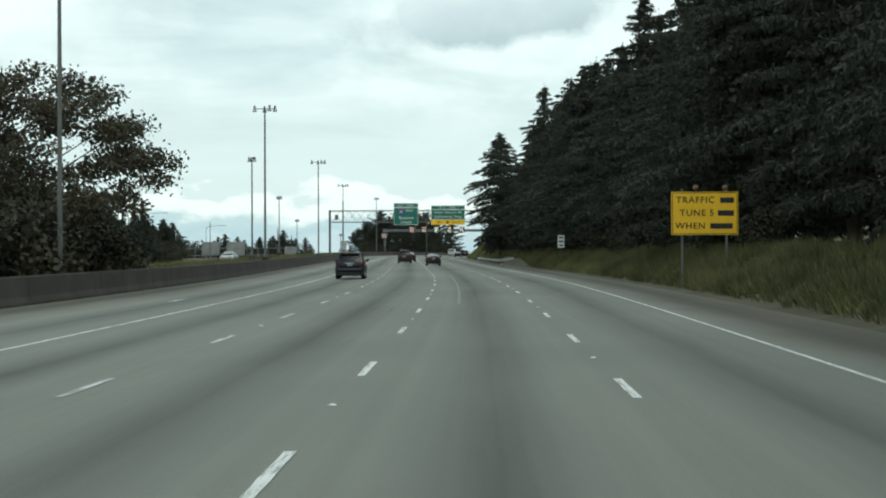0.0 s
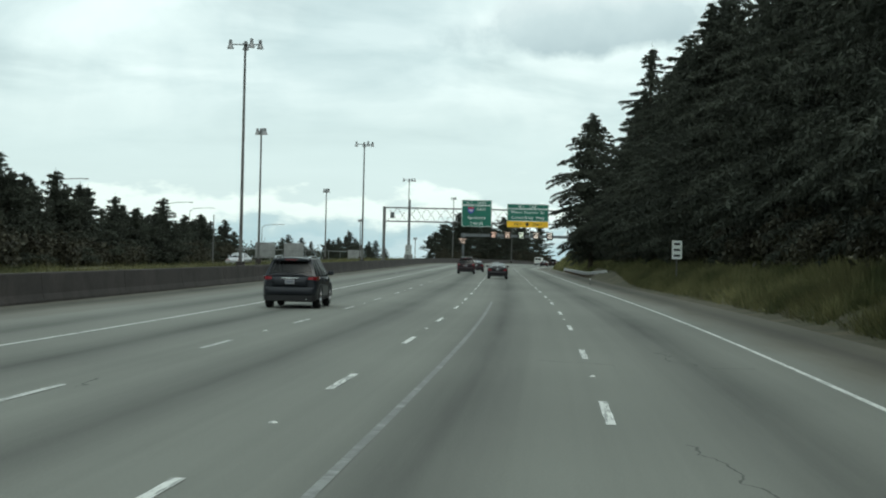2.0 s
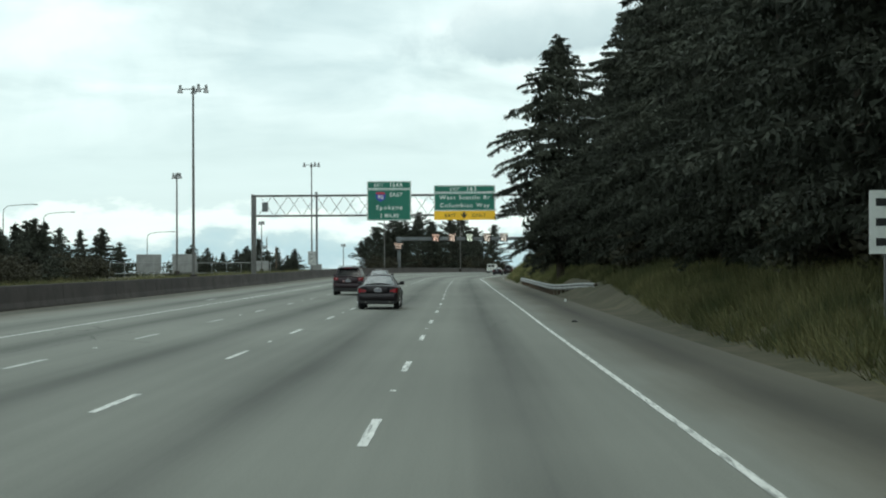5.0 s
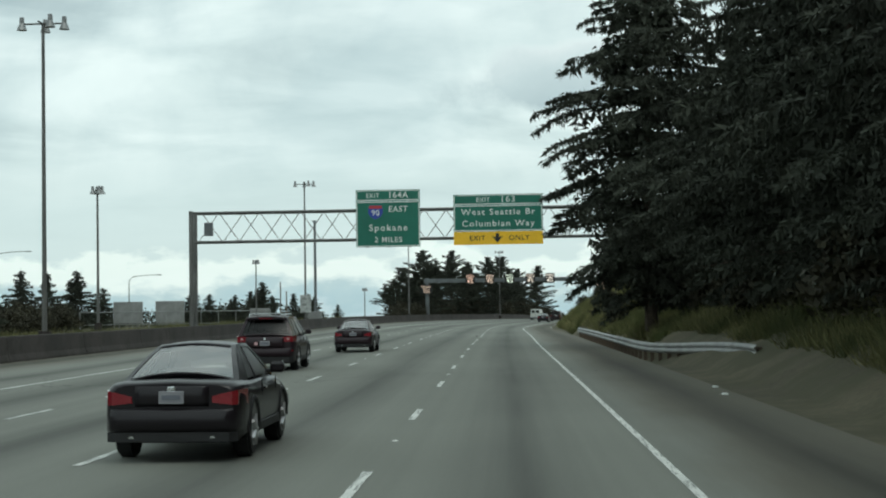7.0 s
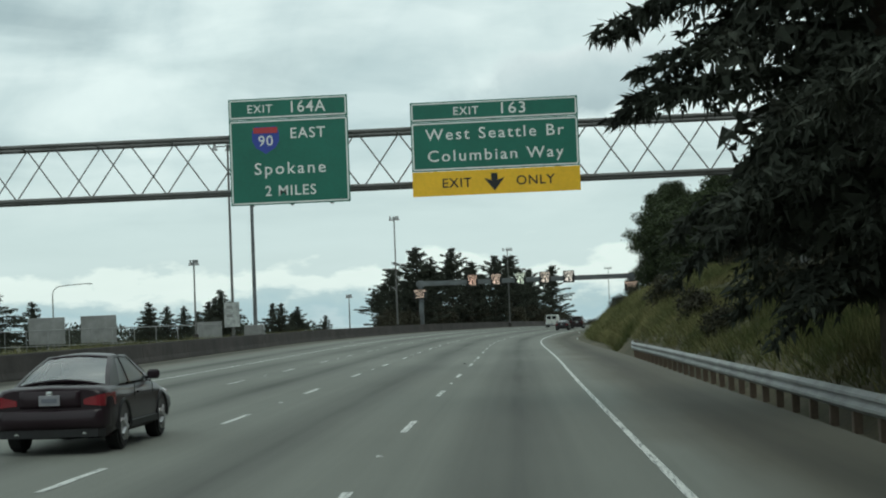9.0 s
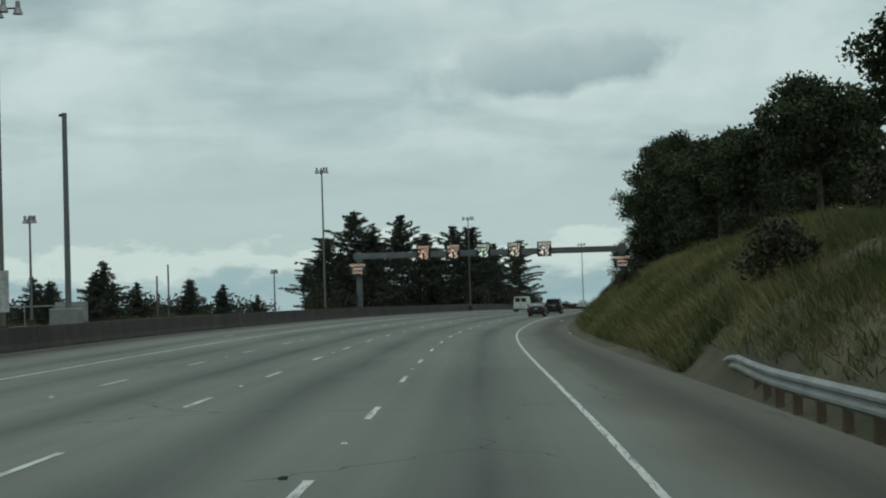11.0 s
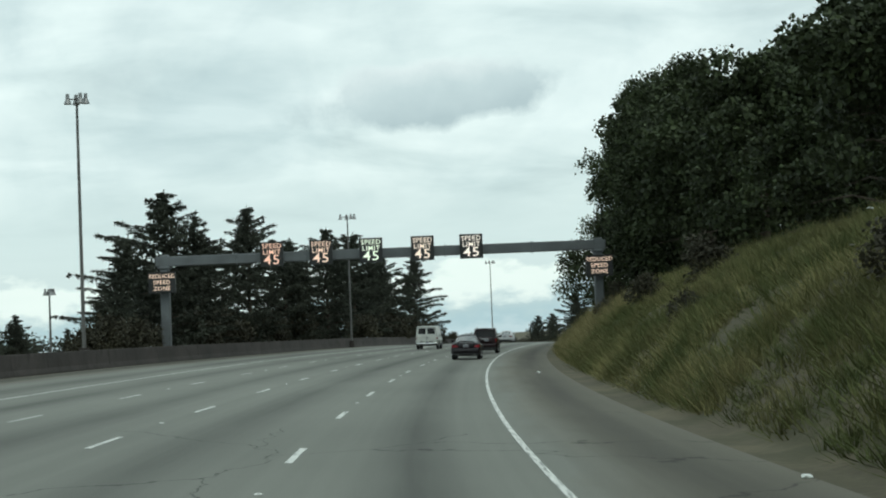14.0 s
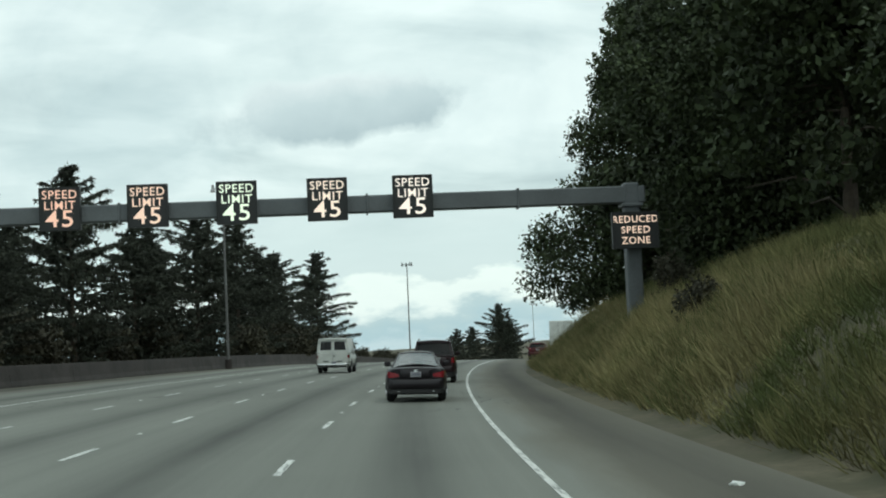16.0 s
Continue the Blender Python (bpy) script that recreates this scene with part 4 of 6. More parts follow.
# ---- poles, lamps ----
def floodlight_pole(x, y, top, kind=0, arm=0.95):
    off = x - line_x(y)
    z0 = ground_z(off, y)
    t = thing("high_mast_lamp", pose(x, y, z0), "tall grey steel lamp mast with clustered floodlights", "street lamp", "lamp masts along the barrier")
    h = top - z0
    bm = new_rod((0, 0, 0.25), (0, 0, h - 0.3), 0.115, 0.07, 12)
    part("mast", bm, POLE_GREY, t)
    bm = new_rod((0, 0, 0), (0, 0, 0.8), 0.28, 0.28, 12)
    part("footing", bm, CONCRETE, t)
    arm = arm if kind == 0 else 0.35
    bm = new_rod((-arm, 0, h - 0.35), (arm, 0, h - 0.35), 0.04)
    rod(bm, (0, -arm * 0.7, h - 0.35), (0, arm * 0.7, h - 0.35), 0.04)
    part("crossarm", bm, POLE_GREY, t)
    for i, (ax, ay) in enumerate(((-arm, 0), (arm, 0), (arm * 0.55, -arm * 0.7), (-0.1, arm * 0.7))):
        bm = bmesh.new()
        rod(bm, (ax, ay, h - 0.30), (ax, ay, h - 0.05), 0.11, 0.10, 10)
        rod(bm, (ax, ay, h - 0.62), (ax, ay, h - 0.30), 0.23, 0.10, 12)
        part("floodlight", bm, STEEL, t, "bell-shaped floodlight head")
    return t


for x, y, top in ((-17.9 - 0.6, 82.5, 14.9), (-20.7, 170, 15.2), (-23.9, 261.1, 15.0), (-27.6, 359.1, 15.3), (-26.2, 457.2, 15.6), (-15.3, 547, 14.6), (5.2, 676, 14.0), (55, 925, 12)):
    floodlight_pole(x, y, top, 0, 0.95 if y < 400 else 0.5 if y < 500 else 0.75)
for x, y, top in ((-27.6, 214.3, 12.9), (-35.1, 309.5, 11.3), (-42.4, 411.9, 9.1), (-39.6, 510, 6.6)):
    floodlight_pole(x, y, top, 1)


def cobra_lamp(x, y, top, turn):
    z0 = ground_z(x - line_x(y), y)
    t = thing("street_lamp", pose(x, y, z0, 0, 0, turn), "slim grey street lamp with a long curved arm", "street lamp", "street lamps beyond the barrier")
    h = top - z0
    bm = new_rod((0, 0, 0), (0, 0, h - 1.2), 0.10, 0.07)
    part("pole", bm, POLE_GREY, t)
    bm = bmesh.new()
    pts = [Vector((0.0, 0, h - 1.2)), Vector((0.12, 0, h - 0.6)), Vector((0.7, 0, h - 0.15)), Vector((2.0, 0, h)), Vector((4.5, 0, h + 0.12))]
    for a, b in zip(pts, pts[1:]):
        rod(bm, a, b, 0.05, 0.05, 8)
    part("arm", bm, POLE_GREY, t)
    part("lamp_head", new_box((4.85, 0, h + 0.08), (0.75, 0.3, 0.14), 0.05), STEEL, t)
    return t


for x, y, top in ((-69.5, 288, 11.0), (-77.4, 388, 11.0), (-78.2, 412, 10.6), (-70.1, 452, 8.15)):
    cobra_lamp(x, y, top, 0)


def timber_pole(x, y, top, r, mat, label, cap=False):
    z0 = ground_z(x - line_x(y), y) - 0.3
    t = thing("utility_pole", pose(x, y, z0), label, "pole")
    part("shaft", new_rod((0, 0, 0), (0, 0, top - z0), r, r * 0.75, 12), mat, t)
    if cap:
        part("bracket", new_box((-0.08, 0, top - z0 - 0.1), (0.4, 0.12, 0.16), 0.02), mat, t)
        part("cabinet", new_box((-0.05, -0.3, 1.25), (1.5, 0.9, 1.0), 0.05), SIGN_BACK, t, "grey control cabinet at the pole's foot")
    return t


timber_pole(-28.65, 373.0, 12.0, 0.17, DARK_STEEL, "thick dark grey post with a small top bracket", True)
timber_pole(-62.7, 550.5, 8.7, 0.16, WOOD, "weathered timber utility pole")
timber_pole(-53, 500, 6.0, 0.14, WOOD, "weathered timber utility pole")


timber_pole(-35, 230, 5.4, 0.06, POLE_GREY, "thin grey post behind the barrier")
timber_pole(-24.5, 190, 3.2, 0.05, POLE_GREY, "thin grey post behind the barrier")


def railing():
    """A pipe rail with a gate frame and two sign backs beyond the barrier."""
    y = 432
    t = thing("pipe_railing", pose(0, y, 0), "long grey pipe railing beyond the barrier", "railing")
    x0, x1 = -72.2, -44
    part("top_rail", new_rod((x0, 0, 2.40), (x1, 0, 2.35), 0.06), STEEL, t)
    part("lower_rail", new_rod((x0, 0, 0.55), (x1, 0, 0.65), 0.05), STEEL, t)
    for i in range(12):
        x = x0 + (x1 - x0) * i / 11
        part("rail_post", new_rod((x, 0, ground_z(x - line_x(y), y) - 0.3), (x, 0, 2.42), 0.09 if i == 0 else 0.045), STEEL, t)
    for x, back, w, z0, z1 in ((-67.0, 7.5, 4.5, 0.7, 3.94), (-60.6, 7.5, 4.4, 0.7, 3.97), (-46.7, 6.0, 3.0, 0.3, 2.69)):
        s = thing("road_sign", pose(x, y + back, 0), "large blank grey back of a road sign", "road sign", "sign backs beyond the barrier")
        part("board", new_box((0, 0, (z0 + z1) / 2), (w, 0.08, z1 - z0), 0.02), SIGN_BACK, s)
        for d in (-0.3, 0.3):
            part("post", new_rod((d * w, 0.12, -1.6), (d * w, 0.12, z1 - 0.1), 0.07), POLE_GREY, s)


railing()


# ---- gantries and signs ----
def panel(parent, name, x0, x1, z0, z1, y, mat, thick=0.06, label="", edge=0.0):
    return part(name, new_box(((x0 + x1) / 2, y, (z0 + z1) / 2), (x1 - x0, thick, z1 - z0), edge), mat, parent, label)


def frame_lines(parent, x0, x1, z0, z1, y, mat, w=0.05, inset=0.06):
    bm = bmesh.new()
    x0, x1, z0, z1 = x0 + inset, x1 - inset, z0 + inset, z1 - inset
    for c, s in ((((x0 + x1) / 2, z0), (x1 - x0, w)), (((x0 + x1) / 2, z1), (x1 - x0, w)), ((x0, (z0 + z1) / 2), (w, z1 - z0 - w)), ((x1, (z0 + z1) / 2), (w, z1 - z0 - w))):
        box(bm, (c[0], y, c[1]), (s[0], 0.008, s[1]))
    return part("border", bm, mat, parent, "white border line")


def shield_bm(w, h):
    bm = bmesh.new()
    pts = [(-0.5, 0.28), (-0.36, 0.5), (-0.12, 0.44), (0, 0.48), (0.12, 0.44), (0.36, 0.5), (0.5, 0.28), (0.5, -0.05), (0.36, -0.3), (0, -0.52), (-0.36, -0.3), (-0.5, -0.05)]
    f = bm.faces.new([bm.verts.new((x * w, 0, z * h)) for x, z in pts])
    ext = bmesh.ops.extrude_face_region(bm, geom=[f])
    bmesh.ops.translate(bm, vec=(0, 0.01, 0), verts=[v for v in ext["geom"] if isinstance(v, bmesh.types.BMVert)])
    bmesh.ops.recalc_face_normals(bm, faces=bm.faces)
    return bm


def truss_gantry():
    y0 = 296.4
    t = thing("sign_gantry", pose(0, y0, 0), "grey steel box-truss sign gantry spanning the motorway", "gantry")
    zb, zt, d = 6.45, 8.32, 0.62
    xl, xr = -24.65, 4.4
    for dy in (-d, d):
        for z in (zb, zt):
            part("chord", new_rod((xl - 0.5, dy, z), (xr + 0.4, dy, z), 0.075, seg=8), POLE_GREY, t)
    n = 22
    for dy in (-d, d):
        for i in range(n):
            a, b = xl + (xr - xl) * i / n, xl + (xr - xl) * (i + 1) / n
            lo, hi = (zb, zt) if i % 2 == (0 if dy < 0 else 1) else (zt, zb)
            part("diagonal", new_rod((a, dy, lo), (b, dy, hi), 0.024, seg=6), POLE_GREY, t)
    for z in (zb, zt):
        for i in range(0, n + 1, 2):
            x = xl + (xr - xl) * i / n
            part("tie", new_rod((x, -d, z), (x, d, z), 0.03, seg=6), POLE_GREY, t)
    for x in (-25.15, 4.9):
        z0 = ground_z(x - line_x(y0), y0) - 0.3
        for dy in (-d, d):
            part("leg", new_rod((x, dy, z0), (x, dy, zt + 0.12), 0.14, seg=12), POLE_GREY, t)
        for k in range(4):
            za, zc = 1.2 + (zt - 1.2) * k / 4, 1.2 + (zt - 1.2) * (k + 1) / 4
            part("leg_brace", new_rod((x, -d if k % 2 else d, za), (x, d if k % 2 else -d, zc), 0.045, seg=6), POLE_GREY, t)
    part("control_box", new_box((-23.95, -0.85, 7.25), (0.52, 0.4, 0.85), 0.03), DARK_STEEL, t, "small grey control box on the truss")
    # left sign
    f = -d - 0.35
    s = thing("exit_sign", pose(-0.053, y0 + f, 0), "green overhead sign for the eastbound exit on the gantry", "road sign", "green signs on the gantry")
    s.scale = (0.978, 1, 0.984)
    panel(s, "board", -14.70, -10.53, 6.03, 8.98, 0, GREEN_SIGN)
    panel(s, "exit_tab", -14.70, -10.53, 9.0, 9.72, 0, GREEN_SIGN)
    frame_lines(s, -14.70, -10.53, 6.03, 8.98, -0.034, WHITE_SIGN)
    frame_lines(s, -14.70, -10.53, 9.0, 9.72, -0.034, WHITE_SIGN)
    lettering("EXIT", 0.40, pose(-13.60, -0.036, 9.34), WHITE_SIGN, s)
    lettering("164A", 0.56, pose(-11.95, -0.036, 9.36), WHITE_SIGN, s)
    sh = part("route_shield", shield_bm(0.95, 0.95), BLUE_SIGN, s, "red and blue route shield")
    sh.matrix_basis = pose(-13.42, -0.045, 8.28)
    part("shield_band", new_box((-13.42, -0.052, 8.60), (0.84, 0.01, 0.20), 0.0), RED_SIGN, s, "red band of the shield")
    lettering("90", 0.50, pose(-13.42, -0.056, 8.22), WHITE_SIGN, s)
    lettering("EAST", 0.52, pose(-11.95, -0.036, 8.45), WHITE_SIGN, s)
    lettering("Spokane", 0.58, pose(-12.6, -0.036, 7.25), WHITE_SIGN, s, wide=1.05, space=1.25)
    lettering("2 MILES", 0.50, pose(-12.6, -0.036, 6.48), WHITE_SIGN, s)
    for x in (-14.0, -12.6, -11.2):
        part("hanger", new_box((x, 0.19, 7.6), (0.09, 0.3, 3.2)), POLE_GREY, s)
    # right sign
    s = thing("exit_sign", pose(-0.025, y0 + f, 0.204), "green and yellow exit only sign on the gantry", "road sign", "green signs on the gantry")
    s.scale = (0.979, 1, 0.958)
    panel(s, "board", -8.37, -2.61, 6.90, 8.63, 0, GREEN_SIGN)
    panel(s, "exit_tab", -8.37, -2.61, 8.65, 9.34, 0, GREEN_SIGN)
    panel(s, "exit_only_strip", -8.37, -2.61, 6.02, 6.88, 0, YELLOW_SIGN, label="yellow exit only strip")
    frame_lines(s, -8.37, -2.61, 6.90, 8.63, -0.034, WHITE_SIGN)
    frame_lines(s, -8.37, -2.61, 8.65, 9.34, -0.034, WHITE_SIGN)
    lettering("EXIT", 0.40, pose(-6.45, -0.036, 8.97), WHITE_SIGN, s)
    lettering("163", 0.56, pose(-4.85, -0.036, 9.0), WHITE_SIGN, s, wide=1.1)
    lettering("West Seattle Br", 0.56, pose(-5.49, -0.036, 8.16), WHITE_SIGN, s, wide=1.06, space=1.22)
    lettering("Columbian Way", 0.56, pose(-5.49, -0.036, 7.40), WHITE_SIGN, s, wide=1.06, space=1.22)
    lettering("EXIT", 0.46, pose(-6.85, -0.036, 6.44), BLACK_SIGN, s)
    lettering("ONLY", 0.46, pose(-4.15, -0.036, 6.44), BLACK_SIGN, s)
    bm = bmesh.new()
    pts = [(-0.11, 0.3), (0.11, 0.3), (0.11, 0.05), (0.36, 0.14), (0, -0.32), (-0.36, 0.14), (-0.11, 0.05)]
    bm.faces.new([bm.verts.new((x, 0, z)) for x, z in pts])
    arrow = part("arrow", bm, BLACK_SIGN, s, "black down arrow")
    arrow.matrix_basis = pose(-5.55, -0.036, 6.45)
    for x in (-7.6, -5.5, -3.4):
        part("hanger", new_box((x, 0.19, 7.5), (0.09, 0.3, 2.9)), POLE_GREY, s)


truss_gantry()
LED = [glow("orange_diodes", (1.0, 0.62, 0.47), 1.0), glow("peach_diodes", (1.0, 0.72, 0.56), 1.0), glow("pale_green_diodes", (0.88, 1.0, 0.80), 1.1), glow("pale_peach_diodes", (1.0, 0.84, 0.70), 1.05),
       glow("warm_white_diodes", (1.0, 0.90, 0.80), 1.1)]


def message_sign(x, z, w, h, lines, led, y, label, size):
    s = thing("message_sign", pose(x, y, z), label, "road sign", "electronic signs on the gantry")
    part("housing", new_box((0, 0.14, 0), (w, 0.28, h), 0.02), BLACK_SIGN, s, "black sign housing")
    bm = bmesh.new()
    for c, sz in (((0, h / 2 - 0.03), (w, 0.06)), ((0, -h / 2 + 0.03), (w, 0.06)), ((-w / 2 + 0.03, 0), (0.06, h - 0.12)), ((w / 2 - 0.03, 0), (0.06, h - 0.12))):
        box(bm, (c[0], -0.012, c[1]), (sz[0], 0.03, sz[1]))
    part("bezel", bm, BLACK_SIGN, s)
    for text, dz, k, wide in lines:
        lettering(text, size * k, pose(0, -0.008, dz), led, s, wide=wide, label="glowing diode lettering")
    part("bracket", new_box((0, 0.36, -0.1), (0.3, 0.18, 0.5)), DARK_STEEL, s)


def tube_gantry():
    y0 = 480.2
    t = thing("speed_gantry", pose(0, y0, 0), "grey single-tube gantry carrying electronic speed signs", "gantry")
    part("beam", new_box((-10.25, 0.55, 7.13), (31.1, 0.62, 0.68), 0.05), DARK_STEEL, t)
    for x in (-25.2, 4.75):
        z0 = ground_z(x - line_x(y0), y0) - 0.4
        part("post", new_box((x, 0.55, (z0 + 7.6) / 2), (0.62, 0.66, 7.6 - z0), 0.06), DARK_STEEL, t)
        part("collar", new_box((x, 0.55, 6.7), (0.86, 0.9, 0.14), 0.03), DARK_STEEL, t)
    for x in (-20.2, -15.5, -5.8, 0.2):
        part("joint_flange", new_box((x, 0.55, 7.13), (0.08, 0.72, 0.80), 0.01), DARK_STEEL, t)
    lines = [("SPEED", 0.54, 1.0, 0.98), ("LIMIT", 0.12, 1.0, 1.0), ("45", -0.42, 1.95, 1.15)]
    for i, x in enumerate((-17.73, -14.35, -10.9, -7.36, -4.0)):
        message_sign(x, 7.34, 1.58, 1.68, lines, LED[i], y0 - 0.05, "lit black electronic sign reading speed limit 45", 0.47)
    zone = [("REDUCED", 0.42, 0.92, 0.95), ("SPEED", 0.0, 0.92, 1.0), ("ZONE", -0.42, 0.92, 1.0)]
    message_sign(-25.3, 5.68, 1.85, 1.45, zone, LED[1], y0 - 0.25, "lit black electronic sign reading reduced speed zone", 0.43)
    message_sign(4.75, 5.66, 1.85, 1.45, zone, LED[1], y0 - 0.25, "lit black electronic sign reading reduced speed zone", 0.43)


tube_gantry()


AMBER_LENS = material("amber_lens", (0.30, 0.11, 0.01), 0.2, scale=4, fine=50, spread=0.1, bump=0.0, coat=1.0)


def yellow_sign():
    y0 = 90.0
    x0 = 7.25
    w = 3.0
    t = thing("advisory_sign", pose(x0 + w / 2, y0, 0), "yellow traffic advisory sign on posts with flashers", "road sign")
    panel(t, "board", -w / 2, w / 2, 2.42, 4.36, 0, YELLOW_SIGN, 0.04)
    frame_lines(t, -w / 2, w / 2, 2.42, 4.36, -0.024, BLACK_SIGN, 0.03, 0.05)
    lettering("TRAFFIC", 0.40, pose(-0.42, -0.026, 3.98), BLACK_SIGN, t, wide=1.05)
    lettering("TUNE 5", 0.40, pose(-0.35, -0.026, 3.40), BLACK_SIGN, t, wide=1.05)
    lettering("WHEN", 0.40, pose(-0.65, -0.026, 2.82), BLACK_SIGN, t, wide=1.05)
    # the rest cannot be made out
    part("text_bar", new_box((1.0, -0.026, 3.98), (0.62, 0.006, 0.24)), BLACK_SIGN, t)
    part("text_bar", new_box((0.95, -0.026, 3.40), (0.72, 0.006, 0.24)), BLACK_SIGN, t)
    part("text_bar", new_box((0.75, -0.026, 2.82), (1.0, 0.006, 0.24)), BLACK_SIGN, t)
    for dx in (-1.0, 1.0):
        z0 = ground_z(x0 + w / 2 + dx - line_x(y0), y0) - 0.4
        part("post", new_box((dx, 0.09, (z0 + 4.5) / 2), (0.10, 0.12, 4.5 - z0), 0.01), POLE_GREY, t)
    for dx in (-0.4, 0.9):
        part("flasher", new_rod((dx, 0.08, 4.56), (dx, -0.16, 4.56), 0.11, 0.11, 12), DARK_STEEL, t, "small round flasher lamp")
        part("flasher_lens", new_rod((dx, -0.155, 4.56), (dx, -0.19, 4.56), 0.085, 0.06, 12), AMBER_LENS, t, "amber flasher lens")
        part("flasher_stem", new_rod((dx, 0.06, 4.34), (dx, 0.06, 4.48), 0.03), DARK_STEEL, t)


yellow_sign()


def small_sign(x, y, z0, z1, w, label, mat=WHITE_SIGN, rows=3):
    g = ground_z(x - line_x(y), y) - 0.3
    t = thing("roadside_sign", pose(x, y, 0), label, "road sign")
    panel(t, "board", -w / 2, w / 2, z0, z1, 0, mat, 0.03)
    for i in range(rows):
        part("text_bar", new_box((0 if rows > 2 else -0.15 * w, -0.02, z1 - (z1 - z0) * (i + 0.6) / (rows + 0.2) * (1 if rows > 2 else 0.75)), (w * (0.62 if rows > 2 else 0.4), 0.006, (z1 - z0) * 0.12)), BLACK_SIGN if rows > 2 else SIGN_BACK, t)
    part("post", new_box((0, 0.05, (g + z1) / 2), (0.08, 0.06, z1 - g), 0.01), POLE_GREY, t)


small_sign(6.6, 170, 1.95, 3.1, 0.62, "white regulatory sign on a post by the verge")
small_sign(-27.35, 357.5, 1.9, 3.65, 1.1, "tall pale grey sign on a post behind the barrier", GREY_SIGN, 2)
small_sign(-38.5, 168, 1.3, 2.6, 0.7, "white and black sign on a post behind the barrier")


# ---- guard rail ----
def guard_rail():
    t = thing("guard_rail", pose(0, 0, 0), "weathered steel guard rail on timber posts along the verge", "guard rail", kind="structure")
    prof = [(0.0, 0.40), (-0.035, 0.43), (-0.085, 0.47), (-0.085, 0.52), (-0.02, 0.575), (-0.02, 0.605), (-0.085, 0.66), (-0.085, 0.71), (-0.035, 0.75), (0.0, 0.78)]
    y0, y1, n = 236.0, 334.0, 48
    off = lambda y: 7.3 + 2.2 * step01(318, 334, y) * 0.4 + 1.3 * step01(262, 238, y)
    k = len(prof)
    seg = 2
    for s in range(0, n, seg):
        verts, faces = [], []
        for j in range(s, s + seg + 1):
            y = y0 + (y1 - y0) * j / n
            drop = 0.33 * step01(238, 258, y) + 0.30 * step01(328, 334, y)
            for px, pz in prof:
                p = surface(6.55, y)
                verts.append((line_x(y) + off(y) + px, y, p.z + max(0.02, pz - drop)))
        for j in range(seg):
            for i in range(k - 1):
                a = j * k + i
                faces.append((a, a + 1, a + k + 1, a + k))
        ob = bulk("rail_beam", verts, faces, RAIL_STEEL, t)
        ob.modifiers.new("thickness", 'SOLIDIFY').thickness = 0.006
    first = None
    for j in range(0, n, 1):
        y = y0 + (y1 - y0) * j / n + 0.5
        g = surface(6.55, y).z
        x = line_x(y) + off(y) + 0.13
        if first is None:
            first = part("rail_post", new_box((0, 0, 0.2), (0.15, 0.2, 1.05), 0.01), WOOD, t)
            ob = first
        else:
            ob = new("rail_post", first.data)
            ob.parent = t
        ob.matrix_basis = pose(x, y, g - 0.33 * step01(238, 258, y) - (0.3 if y > 328 else 0))


guard_rail()


def pavement_crack(off, y0, y1):
    """A jagged dark crack running along the lane."""
    rng = random.Random(6)
    n = 14
    bm = bmesh.new()
    rows = []
    for i in range(n + 1):
        y = y0 + (y1 - y0) * i / n
        x, w = off + rng.uniform(-0.05, 0.05), 0.012 * (1 - abs(2 * i / n - 1)) + 0.004
        rows.append([bm.verts.new(surface(x + s * w, y) + Vector((0, 0, 0.004))) for s in (-1, 1)])
    for a, b in zip(rows, rows[1:]):
        bm.faces.new((a[0], a[1], b[1], b[0]))
    part("crack", bm, TAR, road, "jagged dark crack in the pavement")


pavement_crack(-4.46, 62.6, 66.8)


def road_scrap(off, y, size, mat, label, seed):
    """A crumpled scrap lying on the pavement."""
    rng = random.Random(seed)
    bm = bmesh.new()
    bmesh.ops.create_icosphere(bm, subdivisions=2, radius=1.0)
    for v in bm.verts:
        v.co *= rng.uniform(0.65, 1.2)
        v.co.x *= size * 0.5
        v.co.y *= size * 0.38
        v.co.z = max(0.0, v.co.z * size * 0.22 + size * 0.10)
    ob = mesh_object("road_litter", bm, mat)
    ob.matrix_world = road_pose(off, y, 0.002 if off < 6.5 else -0.04)
    tagged(ob, label, "litter", "scraps of litter on the road")


for i, (off, y, size) in enumerate(((6.21, 224.6, 0.15), (6.42, 227.9, 0.15), (6.45, 383.8, 0.16), (5.6, 433.5, 0.18))):
    road_scrap(off, y, size, WHITE_SIGN, "crumpled white scrap of litter on the shoulder", i)
for i, (off, y, size) in enumerate(((4.63, 193.9, 0.20), (-0.29, 305.5, 0.12))):
    road_scrap(off, y, size, TAR, "dark shred of tyre rubber on the pavement", 10 + i)


def lane_markers():
    """Raised ceramic markers between the dashes."""
    bm = bmesh.new()
    rod(bm, (0, 0, 0), (0, 0, 0.018), 0.055, 0.03, 8)
    first = part("lane_marker", bm, LINE_PAINT, road, "small white raised marker")
    first.matrix_basis = road_pose(-3.606, -9.21 + 6.1)
    for off, phase in ((0.0, -0.93), (-3.606, -9.21), (-7.16, -12.46)):
        for k in range(1, 50, 2):
            y = phase + 12.19 * k + 6.1
            ob = new("lane_marker", first.data)
            ob.parent = road
            ob.matrix_basis = road_pose(off + 0.02 * (k % 3 - 1), y)


lane_markers()


# ---- vehicles ----
def car_paint(name, colour, metal=0.0, rough=0.40, grime=None):
    m = material(name, colour, rough, metal, spread=0.10, scale=1.2, fine=60, bump=0.0, coat=0.28, spec=0.25, dirt=grime, dirt_at=0.64)
    m.node_tree.nodes["Principled BSDF"].inputs["Coat Roughness"].default_value = 0.06
    return m


